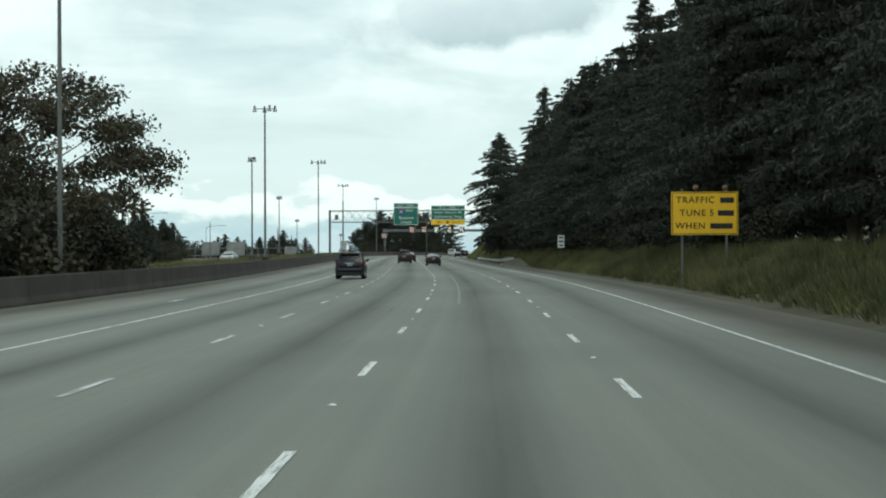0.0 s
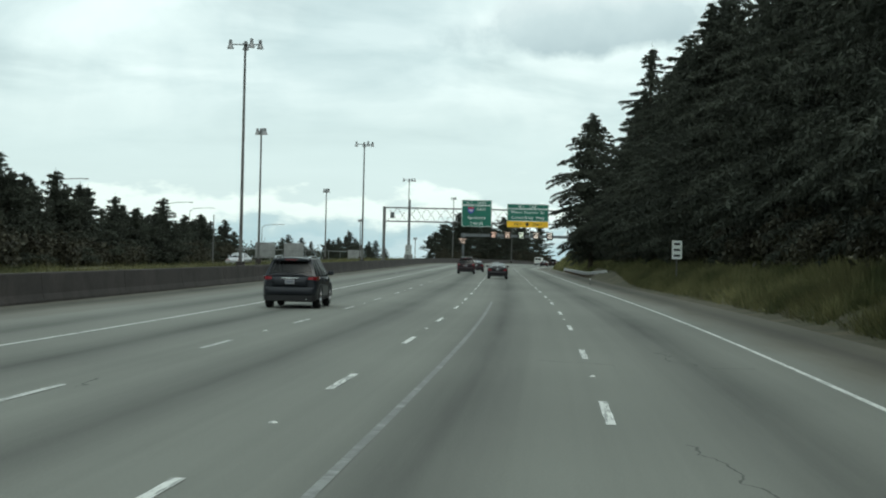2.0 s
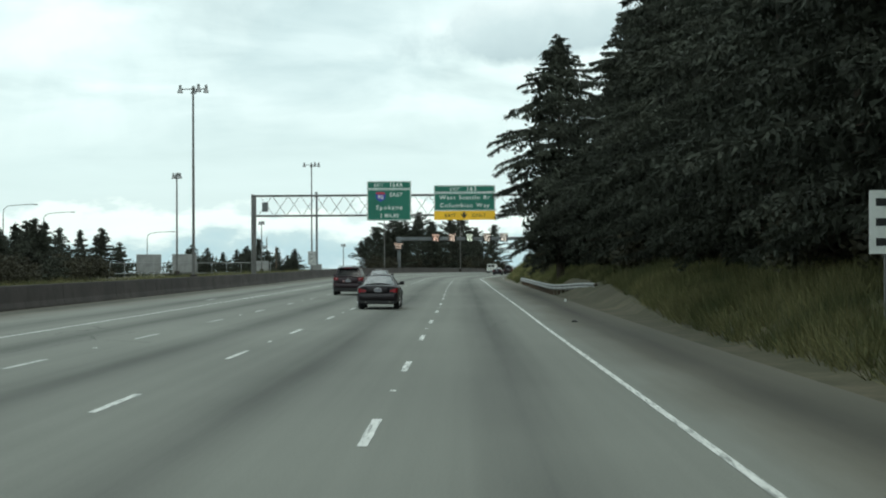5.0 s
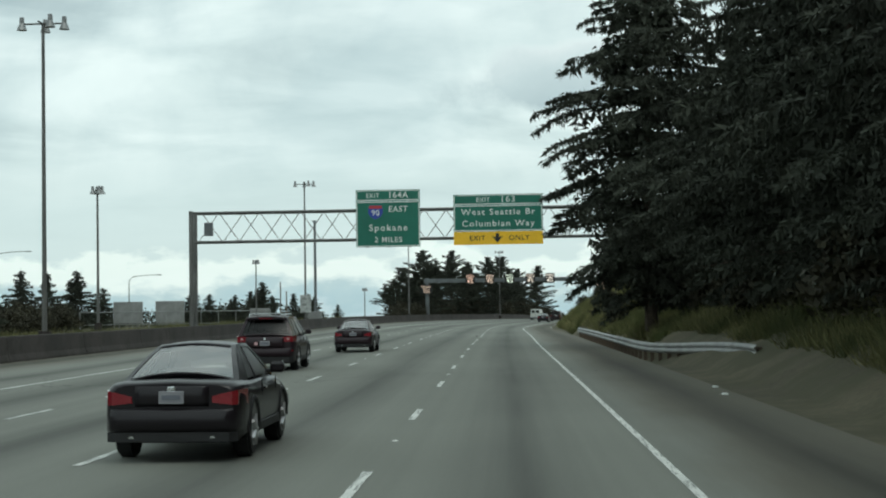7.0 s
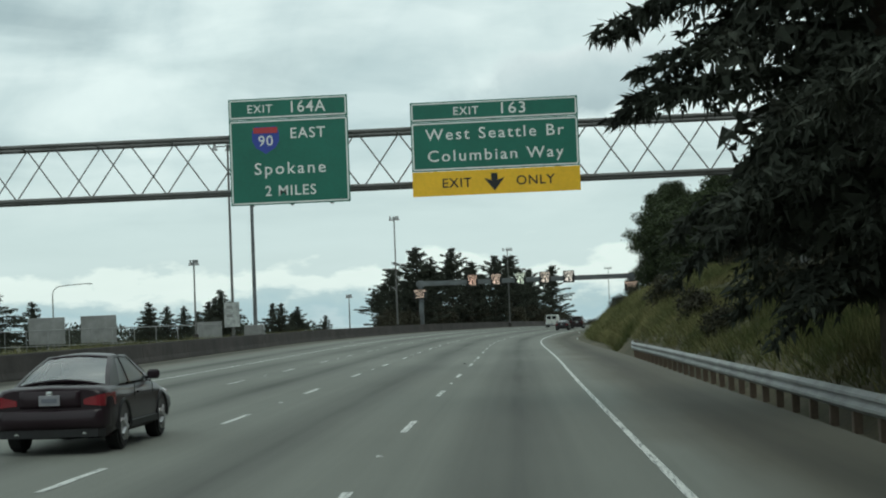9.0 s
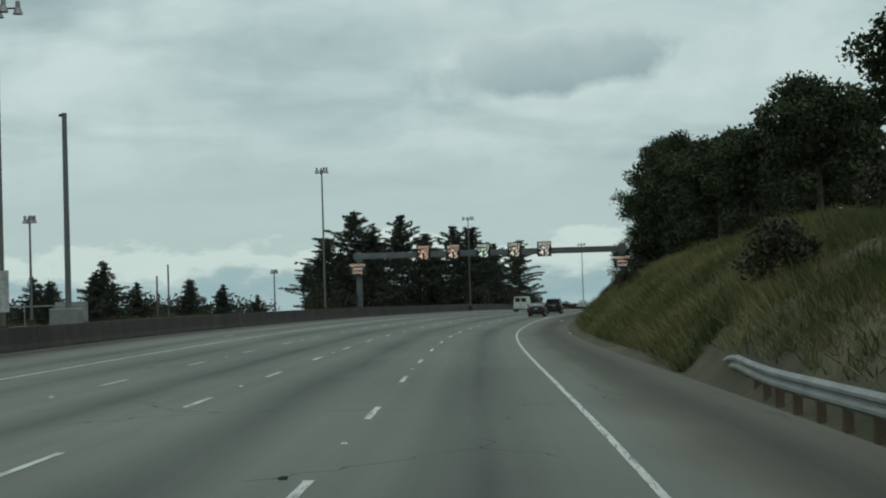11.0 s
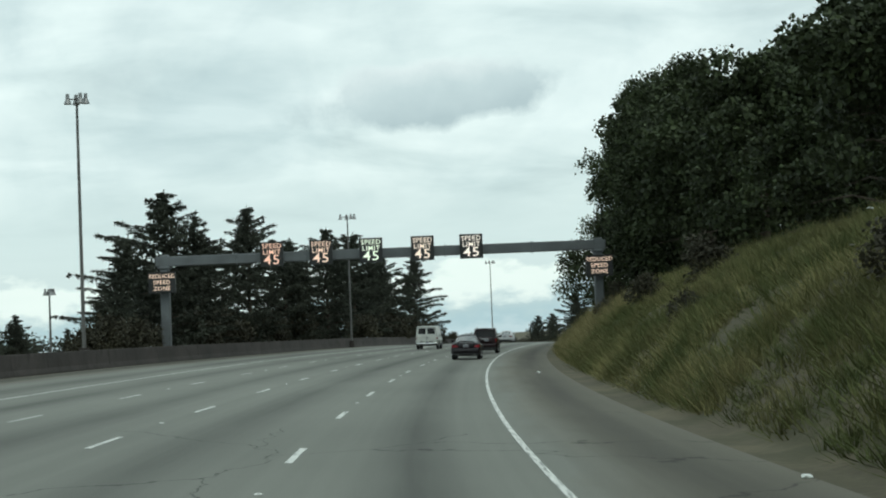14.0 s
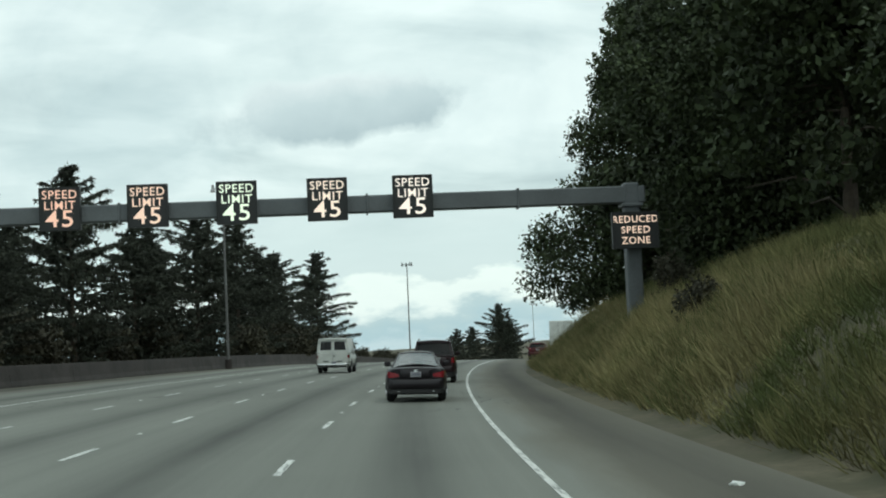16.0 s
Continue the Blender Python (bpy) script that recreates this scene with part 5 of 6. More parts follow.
def pane_material(name, tint, index=1.6, blur=0.03):
    """A window pane: tinted, clear, with a mirror sheen at a flat angle."""
    m = bpy.data.materials.new(name)
    m.use_nodes = True
    t = m.node_tree
    t.nodes.clear()
    out = t.nodes.new("ShaderNodeOutputMaterial")
    mix = t.nodes.new("ShaderNodeMixShader")
    clear = t.nodes.new("ShaderNodeBsdfTransparent")
    clear.inputs[0].default_value = (*tint, 1)
    gloss = t.nodes.new("ShaderNodeBsdfGlossy")
    gloss.inputs["Roughness"].default_value = blur
    fr = t.nodes.new("ShaderNodeFresnel")
    fr.inputs[0].default_value = index
    t.links.new(fr.outputs[0], mix.inputs[0])
    t.links.new(clear.outputs[0], mix.inputs[1])
    t.links.new(gloss.outputs[0], mix.inputs[2])
    t.links.new(mix.outputs[0], out.inputs[0])
    return m


CLEAR_PANE = pane_material("clear_car_glass", (0.80, 0.88, 0.85), 4.6)
DARK_PANE = pane_material("tinted_car_glass", (0.10, 0.10, 0.10), 1.45, 0.30)
RUBBER = material("tyre_rubber", (0.014, 0.014, 0.015), 0.85, scale=4, fine=40, spread=0.2)
TRIM = material("black_plastic_trim", (0.008, 0.008, 0.009), 0.6, scale=4, fine=40, spread=0.2)
CHROME = material("bright_metal_trim", (0.62, 0.63, 0.63), 0.22, 0.95, scale=4, fine=40, spread=0.08, bump=0.0)
ALLOY = material("grey_alloy", (0.42, 0.42, 0.43), 0.35, 0.8, scale=4, fine=40, spread=0.12, bump=0.0)
RED_LENS = material("red_lamp_lens", (0.20, 0.010, 0.018), 0.15, scale=4, fine=50, spread=0.12, bump=0.0, coat=1.0)
CLEAR_LENS = material("pale_lamp_lens", (0.48, 0.30, 0.31), 0.15, scale=4, fine=50, spread=0.12, bump=0.0, coat=1.0)
PLATE = material("number_plate", (0.24, 0.24, 0.26), 0.4, scale=8, fine=60, spread=0.06, bump=0.0)
PLATE_BAR = material("number_plate_bar", (0.13, 0.14, 0.17), 0.5, scale=8, fine=60, spread=0.1, bump=0.0)


def lerp(table, y):
    for (a, va), (b, vb) in zip(table, table[1:]):
        if y <= b:
            return va + (vb - va) * max(0.0, (y - a) / (b - a))
    return table[-1][1]


def plan_half(P, y):
    w, L = P["W"] / 2, P["L"]
    r = min(1.0, max(0.0, min(y, L - y)) / 0.45)
    return w * (0.86 + 0.14 * math.sqrt(max(0.0, 1 - (1 - r) ** 2)))


def loft(rows):
    bm = bmesh.new()
    rings = []
    for y, half in rows:
        right = [bm.verts.new((x, y, z)) for x, z in half]
        left = [bm.verts.new((-x, y, z)) for x, z in reversed(half[1:-1])]
        rings.append(right + left)
    for a, b in zip(rings, rings[1:]):
        n = len(a)
        for i in range(n):
            bm.faces.new((a[i], a[(i + 1) % n], b[(i + 1) % n], b[i]))
    bm.faces.new(list(reversed(rings[0])))
    bm.faces.new(rings[-1])
    bmesh.ops.recalc_face_normals(bm, faces=bm.faces)
    for f in bm.faces:
        f.smooth = len(f.verts) == 4
    return bm


def body_bm(P):
    rows = []
    L = P["L"]
    ys = [0.0, 0.05, 0.14, 0.3, 0.5, 0.8, 1.2, 1.7, 2.2, 2.7, 3.2, 3.6, 3.9, L - 0.45, L - 0.25, L - 0.1, L]
    for y in ys:
        w = plan_half(P, y)
        zb = P["clear"] + (0.10 if y < 0.2 or y > L - 0.3 else 0.0)
        zt = lerp(P["top"], y)
        d = zt - zb
        rows.append((y, [(0, zb), (w * 0.86, zb), (w * 0.97, zb + 0.10), (w, zb + 0.40 * d), (w * 0.99, zb + 0.72 * d), (w * 0.955, zt - 0.075), (w * 0.89, zt - 0.028), (w * 0.74, zt - 0.002), (0, zt + P.get("crown", 0.02))]))
    return loft(rows)


def patch(quad, u0, u1, v0, v1, out=0.0, thick=0.02, bow=0.0):
    """A plate laid on a four-cornered face; u runs along the base, v up. bow: how far the face swells out at mid-width."""
    a, b, c, d = (Vector(p) for p in quad)
    n = (b - a).cross(d - a).normalized()
    cuts = max(1, int(round(10 * (u1 - u0)))) if bow else 1
    rows = 3 if bow and v1 - v0 > 0.3 else 1

    def at(u, v, push):
        swell = bow * (1 - (2 * u - 1) ** 2) * (1 - 0.65 * v) + 0.25 * bow * math.sin(math.pi * v)
        return (a * (1 - u) + b * u) * (1 - v) + (d * (1 - u) + c * u) * v + n * (push + swell)

    bm = bmesh.new()

    def sheet(push):
        return [[bm.verts.new(at(u0 + (u1 - u0) * i / cuts, v0 + (v1 - v0) * j / rows, push)) for i in range(cuts + 1)] for j in range(rows + 1)]

    def skin(g, flip):
        for j in range(rows):
            for i in range(cuts):
                q = [g[j][i], g[j][i + 1], g[j + 1][i + 1], g[j + 1][i]]
                bm.faces.new(q[::-1] if flip else q).smooth = not thick

    high = sheet(out)
    skin(high, False)
    if thick:
        low = sheet(out - thick)
        skin(low, True)

        def rim(g):
            return g[0] + [r[-1] for r in g[1:]] + g[-1][-2::-1] + [r[0] for r in g[-2:0:-1]]

        lo, hi = rim(low), rim(high)
        for i in range(len(lo)):
            k = (i + 1) % len(lo)
            bm.faces.new((lo[i], lo[k], hi[k], hi[i]))
    return bm


def joined(*bms):
    out = bmesh.new()
    for b in bms:
        me = bpy.data.meshes.new("tmp")
        b.to_mesh(me)
        b.free()
        out.from_mesh(me)
        bpy.data.meshes.remove(me)
    return out


def rear_patch(P, x0, x1, z0, z1, out=0.012, thick=0.05, y=0.0, steps=6, taper=0.0, swell=0.0):
    """A piece that wraps round the rear corner of the body. swell: how far its middle height stands proud."""
    bm = bmesh.new()

    def rear_y(x):
        yy = 0.0
        while yy < 0.46 and plan_half(P, yy) * 0.985 < abs(x):
            yy += 0.004
        return yy

    cols = []
    for i in range(steps + 1):
        x = x0 + (x1 - x0) * i / steps
        yy = rear_y(x) - out + y
        push = 1 + (0.008 if yy > 0.02 else 0)
        pinch = taper * (1 - i / steps) ** 1.3 * (z1 - z0)
        za, zc = z0 + 0.3 * pinch, z1 - 0.7 * pinch
        lift = [0, 0.2, 0.45, 0.7, 0.9, 1] if swell else [0, 1]
        far = swell * (1 - 0.5 * abs(2 * i / steps - 1) ** 2)
        ring = [bm.verts.new((x * push, yy - far * math.sin(math.pi * h) ** 0.8, za + (zc - za) * h)) for h in lift]
        cols.append(ring + [bm.verts.new((x * 0.96, yy + thick, zc)), bm.verts.new((x * 0.96, yy + thick, za))])
    for a, b in zip(cols, cols[1:]):
        n = len(a)
        for i in range(n):
            bm.faces.new((a[i], b[i], b[(i + 1) % n], a[(i + 1) % n])).smooth = bool(swell) and i < n - 3
    bm.faces.new(cols[0])
    bm.faces.new(list(reversed(cols[-1])))
    bmesh.ops.recalc_face_normals(bm, faces=bm.faces)
    return bm


def wheel_parts(car, P):
    r, w = P.get("wheel", 0.34), P["W"] / 2
    for y in P["axles"]:
        for s in (-1, 1):
            bm = bmesh.new()
            xo, xi = s * (w * 0.985), s * (w * 0.985 - 0.23)
            rod(bm, (xi, y, r), (xo, y, r), r, r, 24)
            edges = [e for e in bm.edges if abs(e.verts[0].co.x - e.verts[1].co.x) < 1e-4]
            bmesh.ops.bevel(bm, geom=edges, offset=0.035, segments=2, affect='EDGES')
            tyre = part("tyre", bm, RUBBER, car)
            bm = bmesh.new()
            rod(bm, (xo - s * 0.03, y, r), (xo + s * 0.004, y, r), r * 0.66, r * 0.60, 20)
            for k in range(5):
                a = k * 2 * math.pi / 5
                rod(bm, (xo + s * 0.01, y, r), (xo + s * 0.006, y + math.cos(a) * r * 0.58, r + math.sin(a) * r * 0.58), 0.05, 0.035, 6)
            part("rim", bm, P.get("rim", ALLOY), tyre, "five-spoke alloy rim")
            bm = bmesh.new()
            # arch lip over the tyre
            pts = [(y + math.cos(a) * (r + 0.07), r + math.sin(a) * (r + 0.07)) for a in [math.pi * k / 10 for k in range(11)]]
            pts = [(py, max(P["clear"], pz)) for py, pz in pts]
            rings = []
            for k, (py, pz) in enumerate(pts):
                a = math.pi * k / 10
                rings.append([bm.verts.new((s * w * 0.985 + 0.035 * math.cos(b), py + 0.035 * math.sin(b) * math.cos(a), pz + 0.035 * math.sin(b) * math.sin(a)))
                              for b in [math.pi * j / 3 for j in range(6)]])
            for ra, rb in zip(rings, rings[1:]):
                for j in range(6):
                    bm.faces.new((ra[j], ra[(j + 1) % 6], rb[(j + 1) % 6], rb[j]))
            bm.faces.new(rings[0])
            bm.faces.new(rings[-1][::-1])
            bmesh.ops.recalc_face_normals(bm, faces=bm.faces[:])
            part("wheel_arch", bm, P.get("arch", TRIM), car)


def car(name, m, P, label):
    t = thing(name, m, label, P.get("cat", "car"), "traffic on the motorway")
    part("body", body_bm(P), P["paint"], t)
    W, zb, zt = P["W"] / 2, P["belt"], P["H"]
    yrb, yrr, yfr, yfb = P["cab"]
    wb, wr = P["wb"], P["wr"]
    rear = ((-wb, yrb, zb), (wb, yrb, zb), (wr, yrr, zt), (-wr, yrr, zt))
    front = ((wb, yfb, zb), (-wb, yfb, zb), (-wr, yfr, zt), (wr, yfr, zt))
    right = ((wb, yrb, zb), (wb, yfb, zb), (wr, yfr, zt), (wr, yrr, zt))
    left = ((-wb, yfb, zb), (-wb, yrb, zb), (-wr, yrr, zt), (-wr, yfr, zt))
    # roof skin, crowned and rounded into the sides
    rows = []
    for k, y in enumerate((yrr - 0.10, yrr + 0.04, yrr + 0.3, (yrr + yfr) / 2, yfr - 0.25, yfr + 0.06)):
        drop = (0.035, 0.014, 0.004, 0, 0.008, 0.035)[k]
        z = zt + 0.02 - drop
        rows.append((y, [(0, z - 0.06), (wr * 0.9, z - 0.075), (wr * 1.04, z - 0.08), (wr * 1.03, z - 0.05), (wr * 0.94, z - 0.012), (wr * 0.72, z + 0.016), (wr * 0.36, z + 0.034), (0, z + 0.04)]))
    part("roof", loft(rows), P["paint"], t)
    glass = P.get("glass", DARK_PANE)
    tail, flank, nose = P.get("tail_bow", 0.09), 0.03, 0.12
    # pillars
    for quad, sides in ((right, P["side"]), (left, [(1 - b, 1 - a) for a, b in reversed(P["side"])])):
        edges = [0.0] + [v for ab in sides for v in ab] + [1.0]
        for a, b in zip(edges[0::2], edges[1::2]):
            if b - a > 0.005:
                part("pillar", patch(quad, a, b, 0.0, 1.0, 0.0, 0.05, flank), P["paint"], t)
        for a, b in sides:
            part("side_window", patch(quad, a, b, 0.02, 0.93, -0.012, 0.0, flank), P.get("side_glass", glass), t)
        part("door_frame", patch(quad, 0.0, 1.0, 0.93, 1.02, 0.004, 0.05, flank), P["paint"], t)
    rw = P.get("rear_window", [(0.07, 0.93, 0.08, 0.92)])
    us = [0.0] + [v for w in rw for v in w[:2]] + [1.0]
    v0, v1 = rw[0][2], rw[0][3]
    bits = [patch(rear, a, b, 0.0, 1.0, 0.0, 0.04, tail) for a, b in zip(us[0::2], us[1::2])]
    bits += [patch(rear, w[0], w[1], 0.0, v0, 0.0, 0.04, tail) for w in rw if v0 > 0.01] + [patch(rear, w[0], w[1], v1, 1.0, 0.0, 0.04, tail) for w in rw]
    part("tailgate_frame", joined(*bits), P["paint"], t)
    for w in rw:
        part("rear_window", patch(rear, *w, -0.008, 0.0, tail), glass, t)
    part("windscreen", patch(front, 0.06, 0.94, 0.04, 0.94, -0.008, 0.0, nose), CLEAR_PANE, t)
    part("windscreen_frame", joined(patch(front, 0.0, 0.06, 0, 1, 0, 0.04, nose), patch(front, 0.94, 1.0, 0, 1, 0, 0.04, nose), patch(front, 0.06, 0.94, 0.94, 1, 0, 0.04, nose)), P["paint"], t)
    # seats
    inner = P.get("inner", 1.0)
    part("dashboard", new_box((0, yfb - 0.25, zb + 0.02), (wb * 1.7, 0.4, 0.14), 0.03), TRIM, t)
    for x in (-0.36, 0.36):
        seat = part("front_seat", new_box((x, (yrr + yfr) / 2 + 0.35, zb - 0.06), (0.46, 0.16, 0.30 * inner), 0.06), TRIM, t)
        part("head_rest", new_box((x, (yrr + yfr) / 2 + 0.33, zb + 0.15 * inner), (0.24, 0.1, 0.12), 0.03), TRIM, seat)
    part("rear_bench", new_box((0, yrr + 0.25 + P.get("bench", 0.0), zb - 0.02), (wb * 1.6, 0.2, 0.30), 0.05), TRIM, t)
    part("parcel_deck", new_box((0, (yrb + yfb) / 2, zb - 0.03), (wb * 1.7, yfb - yrb - 0.5, 0.10), 0.01), TRIM, t)
    # rear
    part("rear_bumper", rear_patch(P, -W * 0.97, W * 0.97, P["bump"][0], P["bump"][1], 0.03, 0.12, steps=16, swell=0.05), P.get("bumper", P["paint"]), t)
    part("bumper_valance", rear_patch(P, -W * 0.92, W * 0.92, P["clear"] + 0.02, P["bump"][0] - 0.004, 0.03, 0.12, steps=16), TRIM, t)
    for s in (-1, 1):
        for x0, x1, z0, z1, mat in P["lights"]:
            part("tail_light", rear_patch(P, s * x0 * W, s * x1 * W, z0, z1, 0.014, 0.05, taper=P.get("lamp_taper", 0.25)), mat, t, "red tail light cluster" if mat is RED_LENS else "pale lamp lens")
        mx = wb + 0.16
        mir = part("mirror", new_box((s * mx, yfb - 0.55, zb + 0.10), (0.20, 0.11, 0.15), 0.035), P.get("mirror", P["paint"]), t)
        part("mirror_stalk", new_box((s * (wb + 0.04), yfb - 0.52, zb + 0.05), (0.12, 0.06, 0.05), 0.01), TRIM, mir)
        for y in P["handles"]:
            part("door_handle", new_box((s * (W * 0.985 + 0.012), y, zb - 0.14), (0.03, 0.18, 0.035), 0.008), P["paint"], t)
        for y in P["seams"]:
            part("door_seam", new_box((s * W * 0.985, y, (zb + P["clear"]) / 2 + 0.12), (0.012, 0.012, (zb - P["clear"]) * 0.62)), TRIM, t)
        part("sill_strip", new_box((s * W * 0.985, P["L"] / 2, P["clear"] + 0.12), (0.05, P["L"] * 0.45, 0.12), 0.015), TRIM, t)
    proud = P.get("tailgate", 0.03 if "lid_lip" in P else 0.0)
    if "tailgate" in P:
        part("tailgate", rear_patch(P, -W * 0.64, W * 0.64, P["bump"][1] + 0.02, zb - 0.03, 0.010, 0.05, steps=12, swell=proud), P["paint"], t)
    px, pz = P["plate"]
    plate = part("number_plate", new_box((px, -0.02 - proud, pz), (0.31, 0.02, 0.155), 0.006), PLATE, t)
    part("plate_bar", new_box((px, -0.034 - proud, pz), (0.23, 0.006, 0.06)), PLATE_BAR, plate)
    if "sticker" in P:
        part("sticker", new_rod((P["sticker"][0], 0.0, P["sticker"][1]), (P["sticker"][0], -0.022 - proud, P["sticker"][1]), 0.055, 0.055, 14), CLEAR_LENS, t, "round white sticker")
    if "emblem" in P:
        part("emblem", new_box((0, -0.018 - 0.75 * proud, P["emblem"]), (0.11, 0.03, 0.08), 0.02), CHROME, t, "small bright emblem")
    if "lid_lip" in P:
        part("boot_lid", rear_patch(P, -W * 0.52, W * 0.52, P["bump"][1] + 0.03, P["lid_lip"] - 0.01, 0.008, 0.04, steps=10, swell=0.03), P["paint"], t)
    if "chrome_bar" in P:
        part("tailgate_bar", rear_patch(P, -0.30 * W, 0.30 * W, P["chrome_bar"], P["chrome_bar"] + 0.05, 0.02 + 0.6 * proud, 0.04 + 0.6 * proud), CHROME, t, "bright tailgate bar")
    if P.get("rails"):
        for s in (-1, 1):
            bm = bmesh.new()
            pts = [(s * (wr - 0.06), y, zt + dz) for y, dz in ((yrr + 0.1, 0.02), (yrr + 0.25, 0.085), (yfr - 0.4, 0.095), (yfr - 0.15, 0.02))]
            for a, b in zip(pts, pts[1:]):
                rod(bm, a, b, 0.022, 0.022, 6)
            part("roof_rail", bm, P["rails"], t)
    if P.get("crossbars"):
        for y in (yrr + 0.5, yfr - 0.6):
            part("roof_bar", new_box((0, y, zt + 0.105), (wr * 1.9, 0.09, 0.035), 0.012), CHROME, t)
    if P.get("spoiler"):
        sp = part("spoiler", new_box((0, yrr - 0.10, zt - 0.03), (wr * 1.8, 0.26, 0.045), 0.015), P["paint"], t)
        part("brake_light", new_box((0, yrr - 0.235, zt - 0.03), (0.42, 0.012, 0.03)), RED_LENS, sp)
    if P.get("wiper"):
        part("rear_wiper", new_rod((0.02, yrb + 0.01, zb + 0.09), (0.42, yrb + 0.02, zb + 0.12), 0.012), TRIM, t)
    for x in P.get("pipes", ()):
        part("exhaust_pipe", new_rod((x, -0.03, P["clear"] + 0.06), (x, 0.4, P["clear"] + 0.08), 0.035), CHROME, t)
    part("underbody", new_box((0, P["L"] / 2, P["clear"] + 0.05), (W * 1.5, P["L"] * 0.8, 0.16), 0.02), TRIM, t)
    for s in (-1, 1):
        part("headlight", new_box((s * W * 0.66, P["L"] - 0.12, P["bump"][1] + 0.05), (0.36, 0.22, 0.14), 0.04), CLEAR_LENS, t)
    wheel_parts(t, P)
    return t


def coupe_spec(paint, W=1.74, glass=CLEAR_PANE):
    return dict(L=4.76, W=W, H=1.40, clear=0.24, belt=0.97, top=[(0, 0.95), (0.1, 0.99), (0.8, 1.0), (1.2, 0.975), (3.5, 0.97), (4.2, 0.83), (4.76, 0.66)], cab=(0.62, 1.72, 2.72, 3.55), wb=0.735, wr=0.50,
                side=[(0.20, 0.40), (0.43, 0.90)], paint=paint, glass=glass, side_glass=DARK_PANE, bump=(0.38, 0.66), lights=[(0.57, 0.99, 0.70, 0.89, RED_LENS)], lamp_taper=0.6, lid_lip=0.95, plate=(0, 0.80), emblem=0.90, tail_bow=0.12,
                axles=(0.98, 3.72), handles=(2.0,), seams=(1.75, 3.05), pipes=(-0.5, 0.5), rear_window=[(0.05, 0.95, 0.03, 0.97)])


def wagon_spec(paint, **over):
    spec = dict(tailgate=0.055, L=4.66, W=1.88, H=1.66, clear=0.24, belt=1.08, top=[(0, 1.04), (0.12, 1.08), (3.3, 1.09), (3.7, 1.06), (4.3, 0.93), (4.66, 0.76)], cab=(0.10, 0.46, 2.75, 3.60), wb=0.845, wr=0.63,
                side=[(0.09, 0.23), (0.27, 0.50), (0.53, 0.86)], paint=paint, bump=(0.44, 0.70), lights=[(0.66, 0.98, 0.92, 1.06, RED_LENS), (0.72, 0.80, 0.95, 1.03, CLEAR_LENS)], plate=(0.0, 0.86), emblem=1.0,
                axles=(0.92, 3.62), handles=(1.55, 2.55), seams=(1.35, 2.35, 3.25), spoiler=True, wiper=True, wheel=0.36, pipes=(0.55,), rear_window=[(0.06, 0.94, 0.06, 0.88)])
    spec.update(over)
    return spec


BLACK_PAINT = car_paint("black_car_paint", (0.009, 0.0065, 0.009))
PLUM_PAINT = car_paint("black_cherry_paint", (0.018, 0.009, 0.013))
MAROON_PAINT = car_paint("dark_maroon_paint", (0.016, 0.006, 0.008))
SLATE_PAINT = car_paint("slate_grey_paint", (0.014, 0.016, 0.021))
WHITE_PAINT = car_paint("chalky_white_paint", (0.50, 0.52, 0.49), 0.0, 0.55, (0.36, 0.35, 0.30))
SILVER_PAINT = car_paint("silver_paint", (0.45, 0.46, 0.47), 0.6)
RED_PAINT = car_paint("dark_red_paint", (0.07, 0.010, 0.014))


def on_road(off, y):
    return road_pose(off, y, 0.004)


car("coupe", on_road(1.80, 462.4), coupe_spec(BLACK_PAINT), "glossy black two-door coupe with red tail lights")
car("crossover", on_road(-5.80, 240.6), wagon_spec(PLUM_PAINT, rails=CHROME, crossbars=True, lights=[(0.58, 0.985, 0.90, 1.08, RED_LENS), (0.70, 0.80, 0.96, 1.03, CLEAR_LENS), (0.70, 0.94, 0.60, 0.66, RED_LENS)], plate=(0.0, 0.86), sticker=(-0.27, 0.85)),
    "black cherry crossover with roof bars and wide tail lights")
car("minivan", on_road(2.10, 484.4), wagon_spec(MAROON_PAINT, W=1.86, H=1.74, belt=1.10, top=[(0, 1.08), (0.1, 1.10), (3.6, 1.10), (4.3, 0.92), (4.66, 0.74)], cab=(0.08, 0.30, 3.0, 3.75), wr=0.70, rails=CHROME, spoiler=False,
    lights=[(0.80, 0.99, 0.82, 1.09, RED_LENS)], chrome_bar=1.02, plate=(0.12, 0.92)), "dark maroon minivan with tinted windows and roof rails")
car("compact_crossover", on_road(-8.9, 119.5), wagon_spec(SLATE_PAINT, W=1.84, H=1.63, belt=1.06, rails=CHROME, lights=[(0.66, 0.99, 0.94, 1.06, RED_LENS)], chrome_bar=0.98, plate=(0, 0.88)),
    "slate grey compact crossover with red tail lights")
car("saloon_car", on_road(-5.0, 263), coupe_spec(PLUM_PAINT), "dark plum four-door saloon car")
car("saloon_car", on_road(-1.6, 566), coupe_spec(SILVER_PAINT, 1.78), "silver saloon car near the crest")
car("hatchback", on_road(7.6, 566), wagon_spec(RED_PAINT, W=1.75, H=1.48, belt=0.98), "dark red hatchback on the slip road")
car("saloon_car", on_road(-2.5, 209), coupe_spec(BLACK_PAINT), "black saloon car in the middle lane")


car("saloon_car", pose(-33, 236, ground_z(-33 - line_x(236), 236) - 0.25, 0, 0, 178), coupe_spec(SILVER_PAINT, 1.78), "pale silver saloon car beyond the barrier")


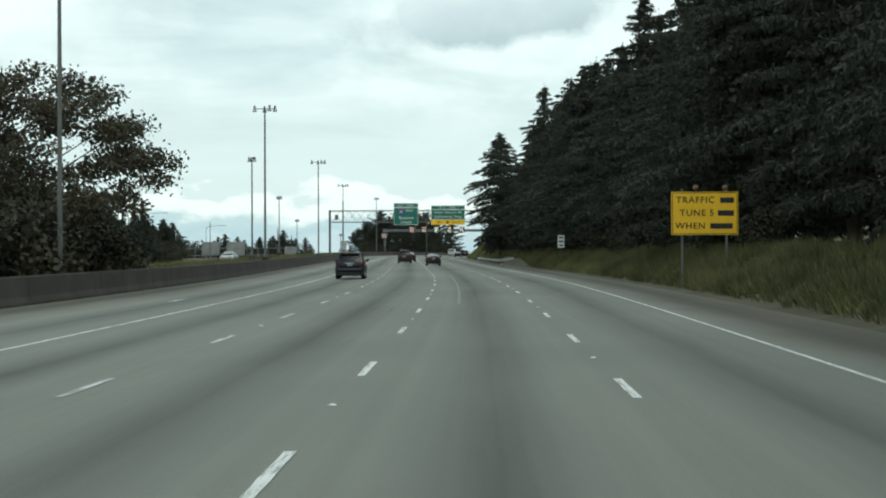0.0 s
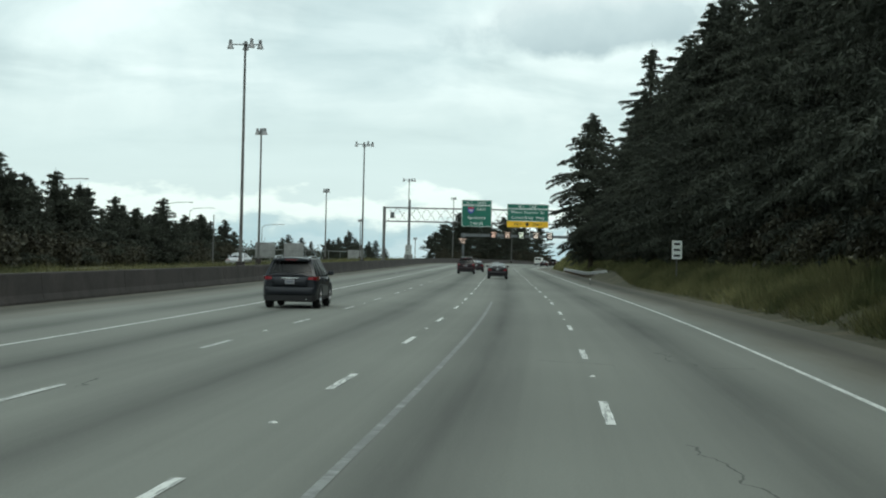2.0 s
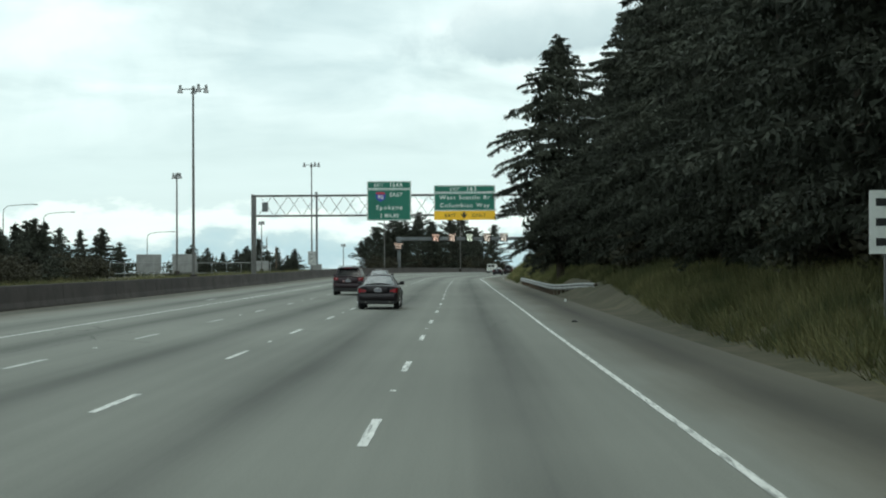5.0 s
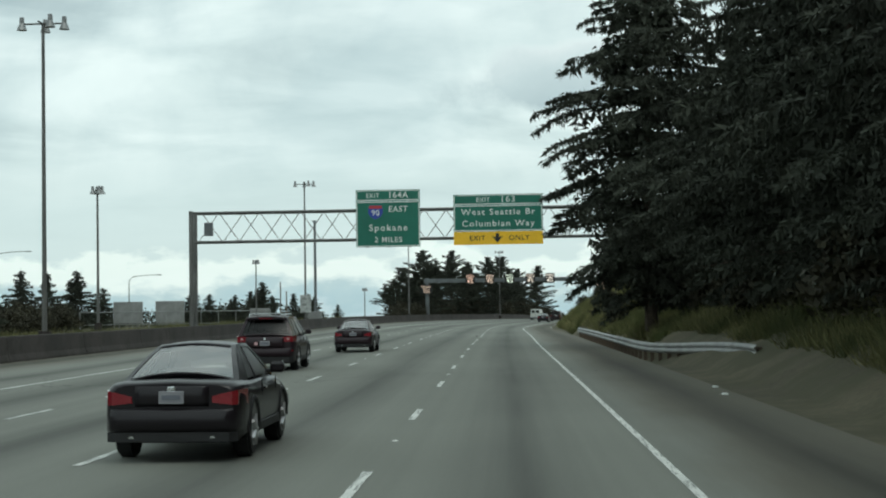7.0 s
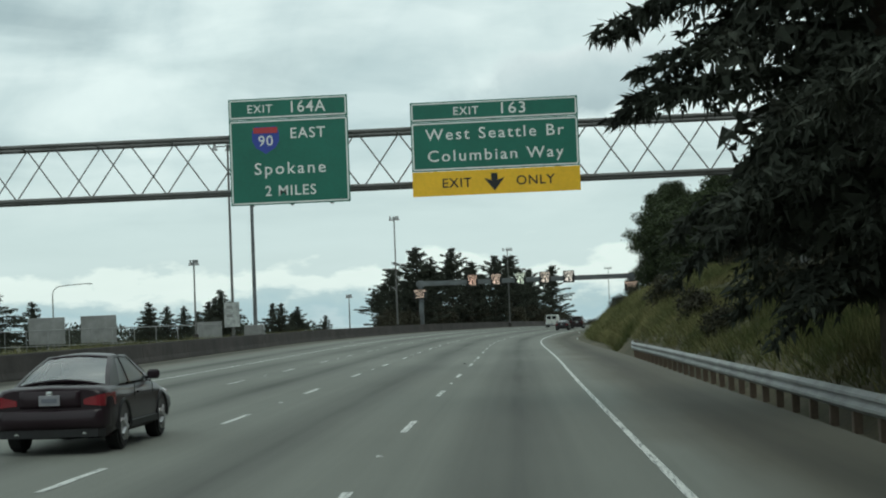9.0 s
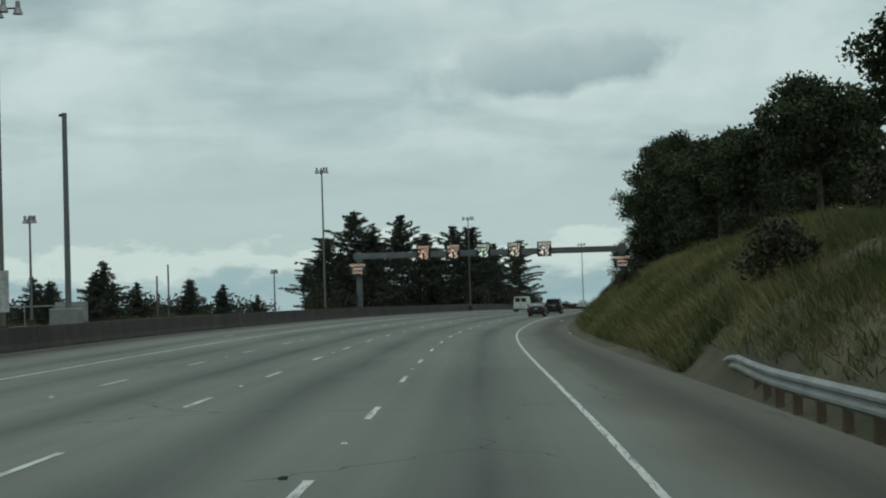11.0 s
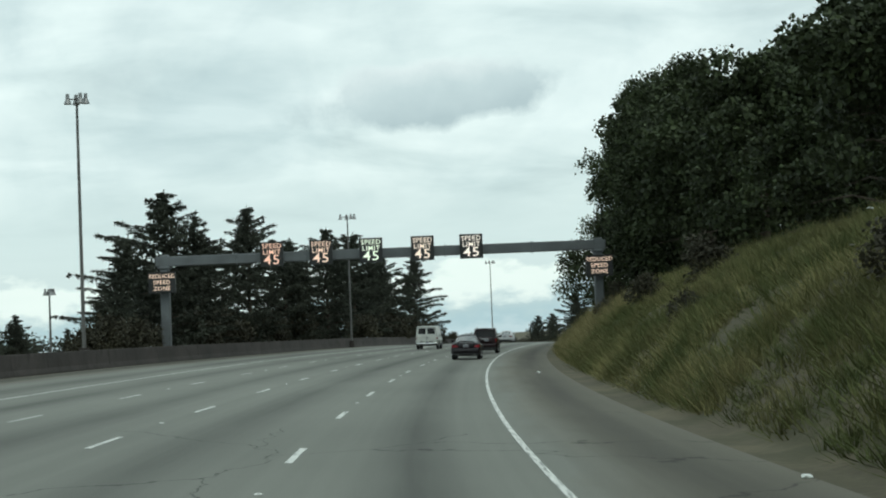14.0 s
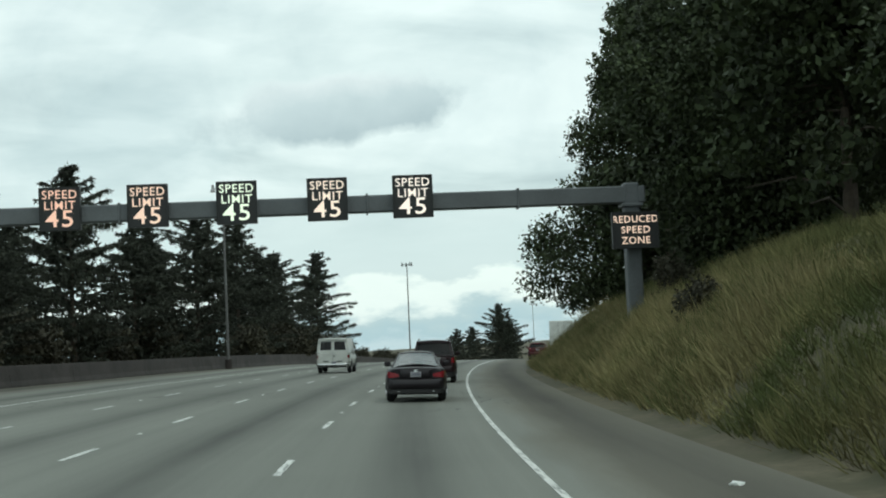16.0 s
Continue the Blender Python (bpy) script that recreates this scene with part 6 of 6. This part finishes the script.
def work_van():
    P = dict(L=5.05, W=2.02, H=2.04, clear=0.36, belt=1.20, top=[(0, 1.18), (0.1, 1.20), (3.9, 1.22), (4.1, 1.20), (4.8, 1.06), (5.05, 0.9)], cab=(0.06, 0.16, 3.55, 4.15), wb=0.955, wr=0.84, paint=WHITE_PAINT,
             side=[(0.62, 0.66), (0.70, 0.90)], bump=(0.44, 0.58), bumper=CHROME, lights=[(0.86, 0.975, 0.88, 1.10, RED_LENS)], plate=(0.06, 0.62), axles=(1.25, 4.1), handles=(2.9,), seams=(1.7, 2.7, 3.7),
             cat="van", tail_bow=0.03, rear_window=[(0.09, 0.455, 0.20, 0.80), (0.545, 0.91, 0.20, 0.80)], wheel=0.36, rim=STEEL, mirror=TRIM, crown=0.01, inner=1.3, glass=DARK_PANE)
    t = car("work_van", on_road(-4.75, 514.6), P, "worn white work van with twin rear doors")
    part("rear_door_seam", new_box((0, -0.008, 0.90), (0.02, 0.012, 0.58)), TRIM, t)
    for x in (-0.42, 0.40):
        part("badge", new_box((x, -0.012, 0.70), (0.34, 0.012, 0.06), 0.004), TRIM, t, "dark lettered badge strip")
    part("door_latch", new_box((0.09, -0.016, 1.02), (0.10, 0.02, 0.06), 0.008), TRIM, t)
    for s in (-1, 1):
        for z in (0.78, 1.1):
            part("hinge", new_box((s * 0.90, -0.006, z), (0.08, 0.02, 0.07), 0.008), WHITE_PAINT, t)
    part("tow_bar", new_box((0.05, 0.0, 0.40), (0.5, 0.12, 0.09), 0.02), TRIM, t)


work_van()


def box_truck():
    t = thing("box_trailer", on_road(9.4, 596), "dirty white box trailer truck on the slip road", "truck", "traffic on the motorway")
    part("cargo_box", new_box((0, 5.5, 2.55), (2.55, 11.0, 2.9), 0.04), WHITE_PAINT, t)
    for x in (-0.62, 0.62):
        d = part("rear_door", new_box((x, -0.02, 2.55), (1.18, 0.05, 2.7), 0.01), WHITE_PAINT, t)
        part("lock_rod", new_rod((x * 0.5, -0.06, 1.25), (x * 0.5, -0.06, 3.85), 0.02), STEEL, d)
    part("under_run_bar", new_box((0, 0.05, 0.55), (2.3, 0.1, 0.12), 0.02), TRIM, t)
    part("chassis", new_box((0, 5.5, 0.95), (1.2, 10.5, 0.25), 0.02), TRIM, t)
    part("cab", new_box((0, 12.6, 1.75), (2.4, 2.2, 2.7), 0.15), WHITE_PAINT, t)
    for y in (1.2, 2.4, 12.9):
        for s in (-1, 1):
            part("tyre", new_rod((s * 0.85, y, 0.5), (s * 1.22, y, 0.5), 0.5, 0.5, 20), RUBBER, t)
    for s in (-1, 1):
        part("tail_light", new_box((s * 1.0, -0.03, 0.8), (0.3, 0.04, 0.12), 0.01), RED_LENS, t)


box_truck()
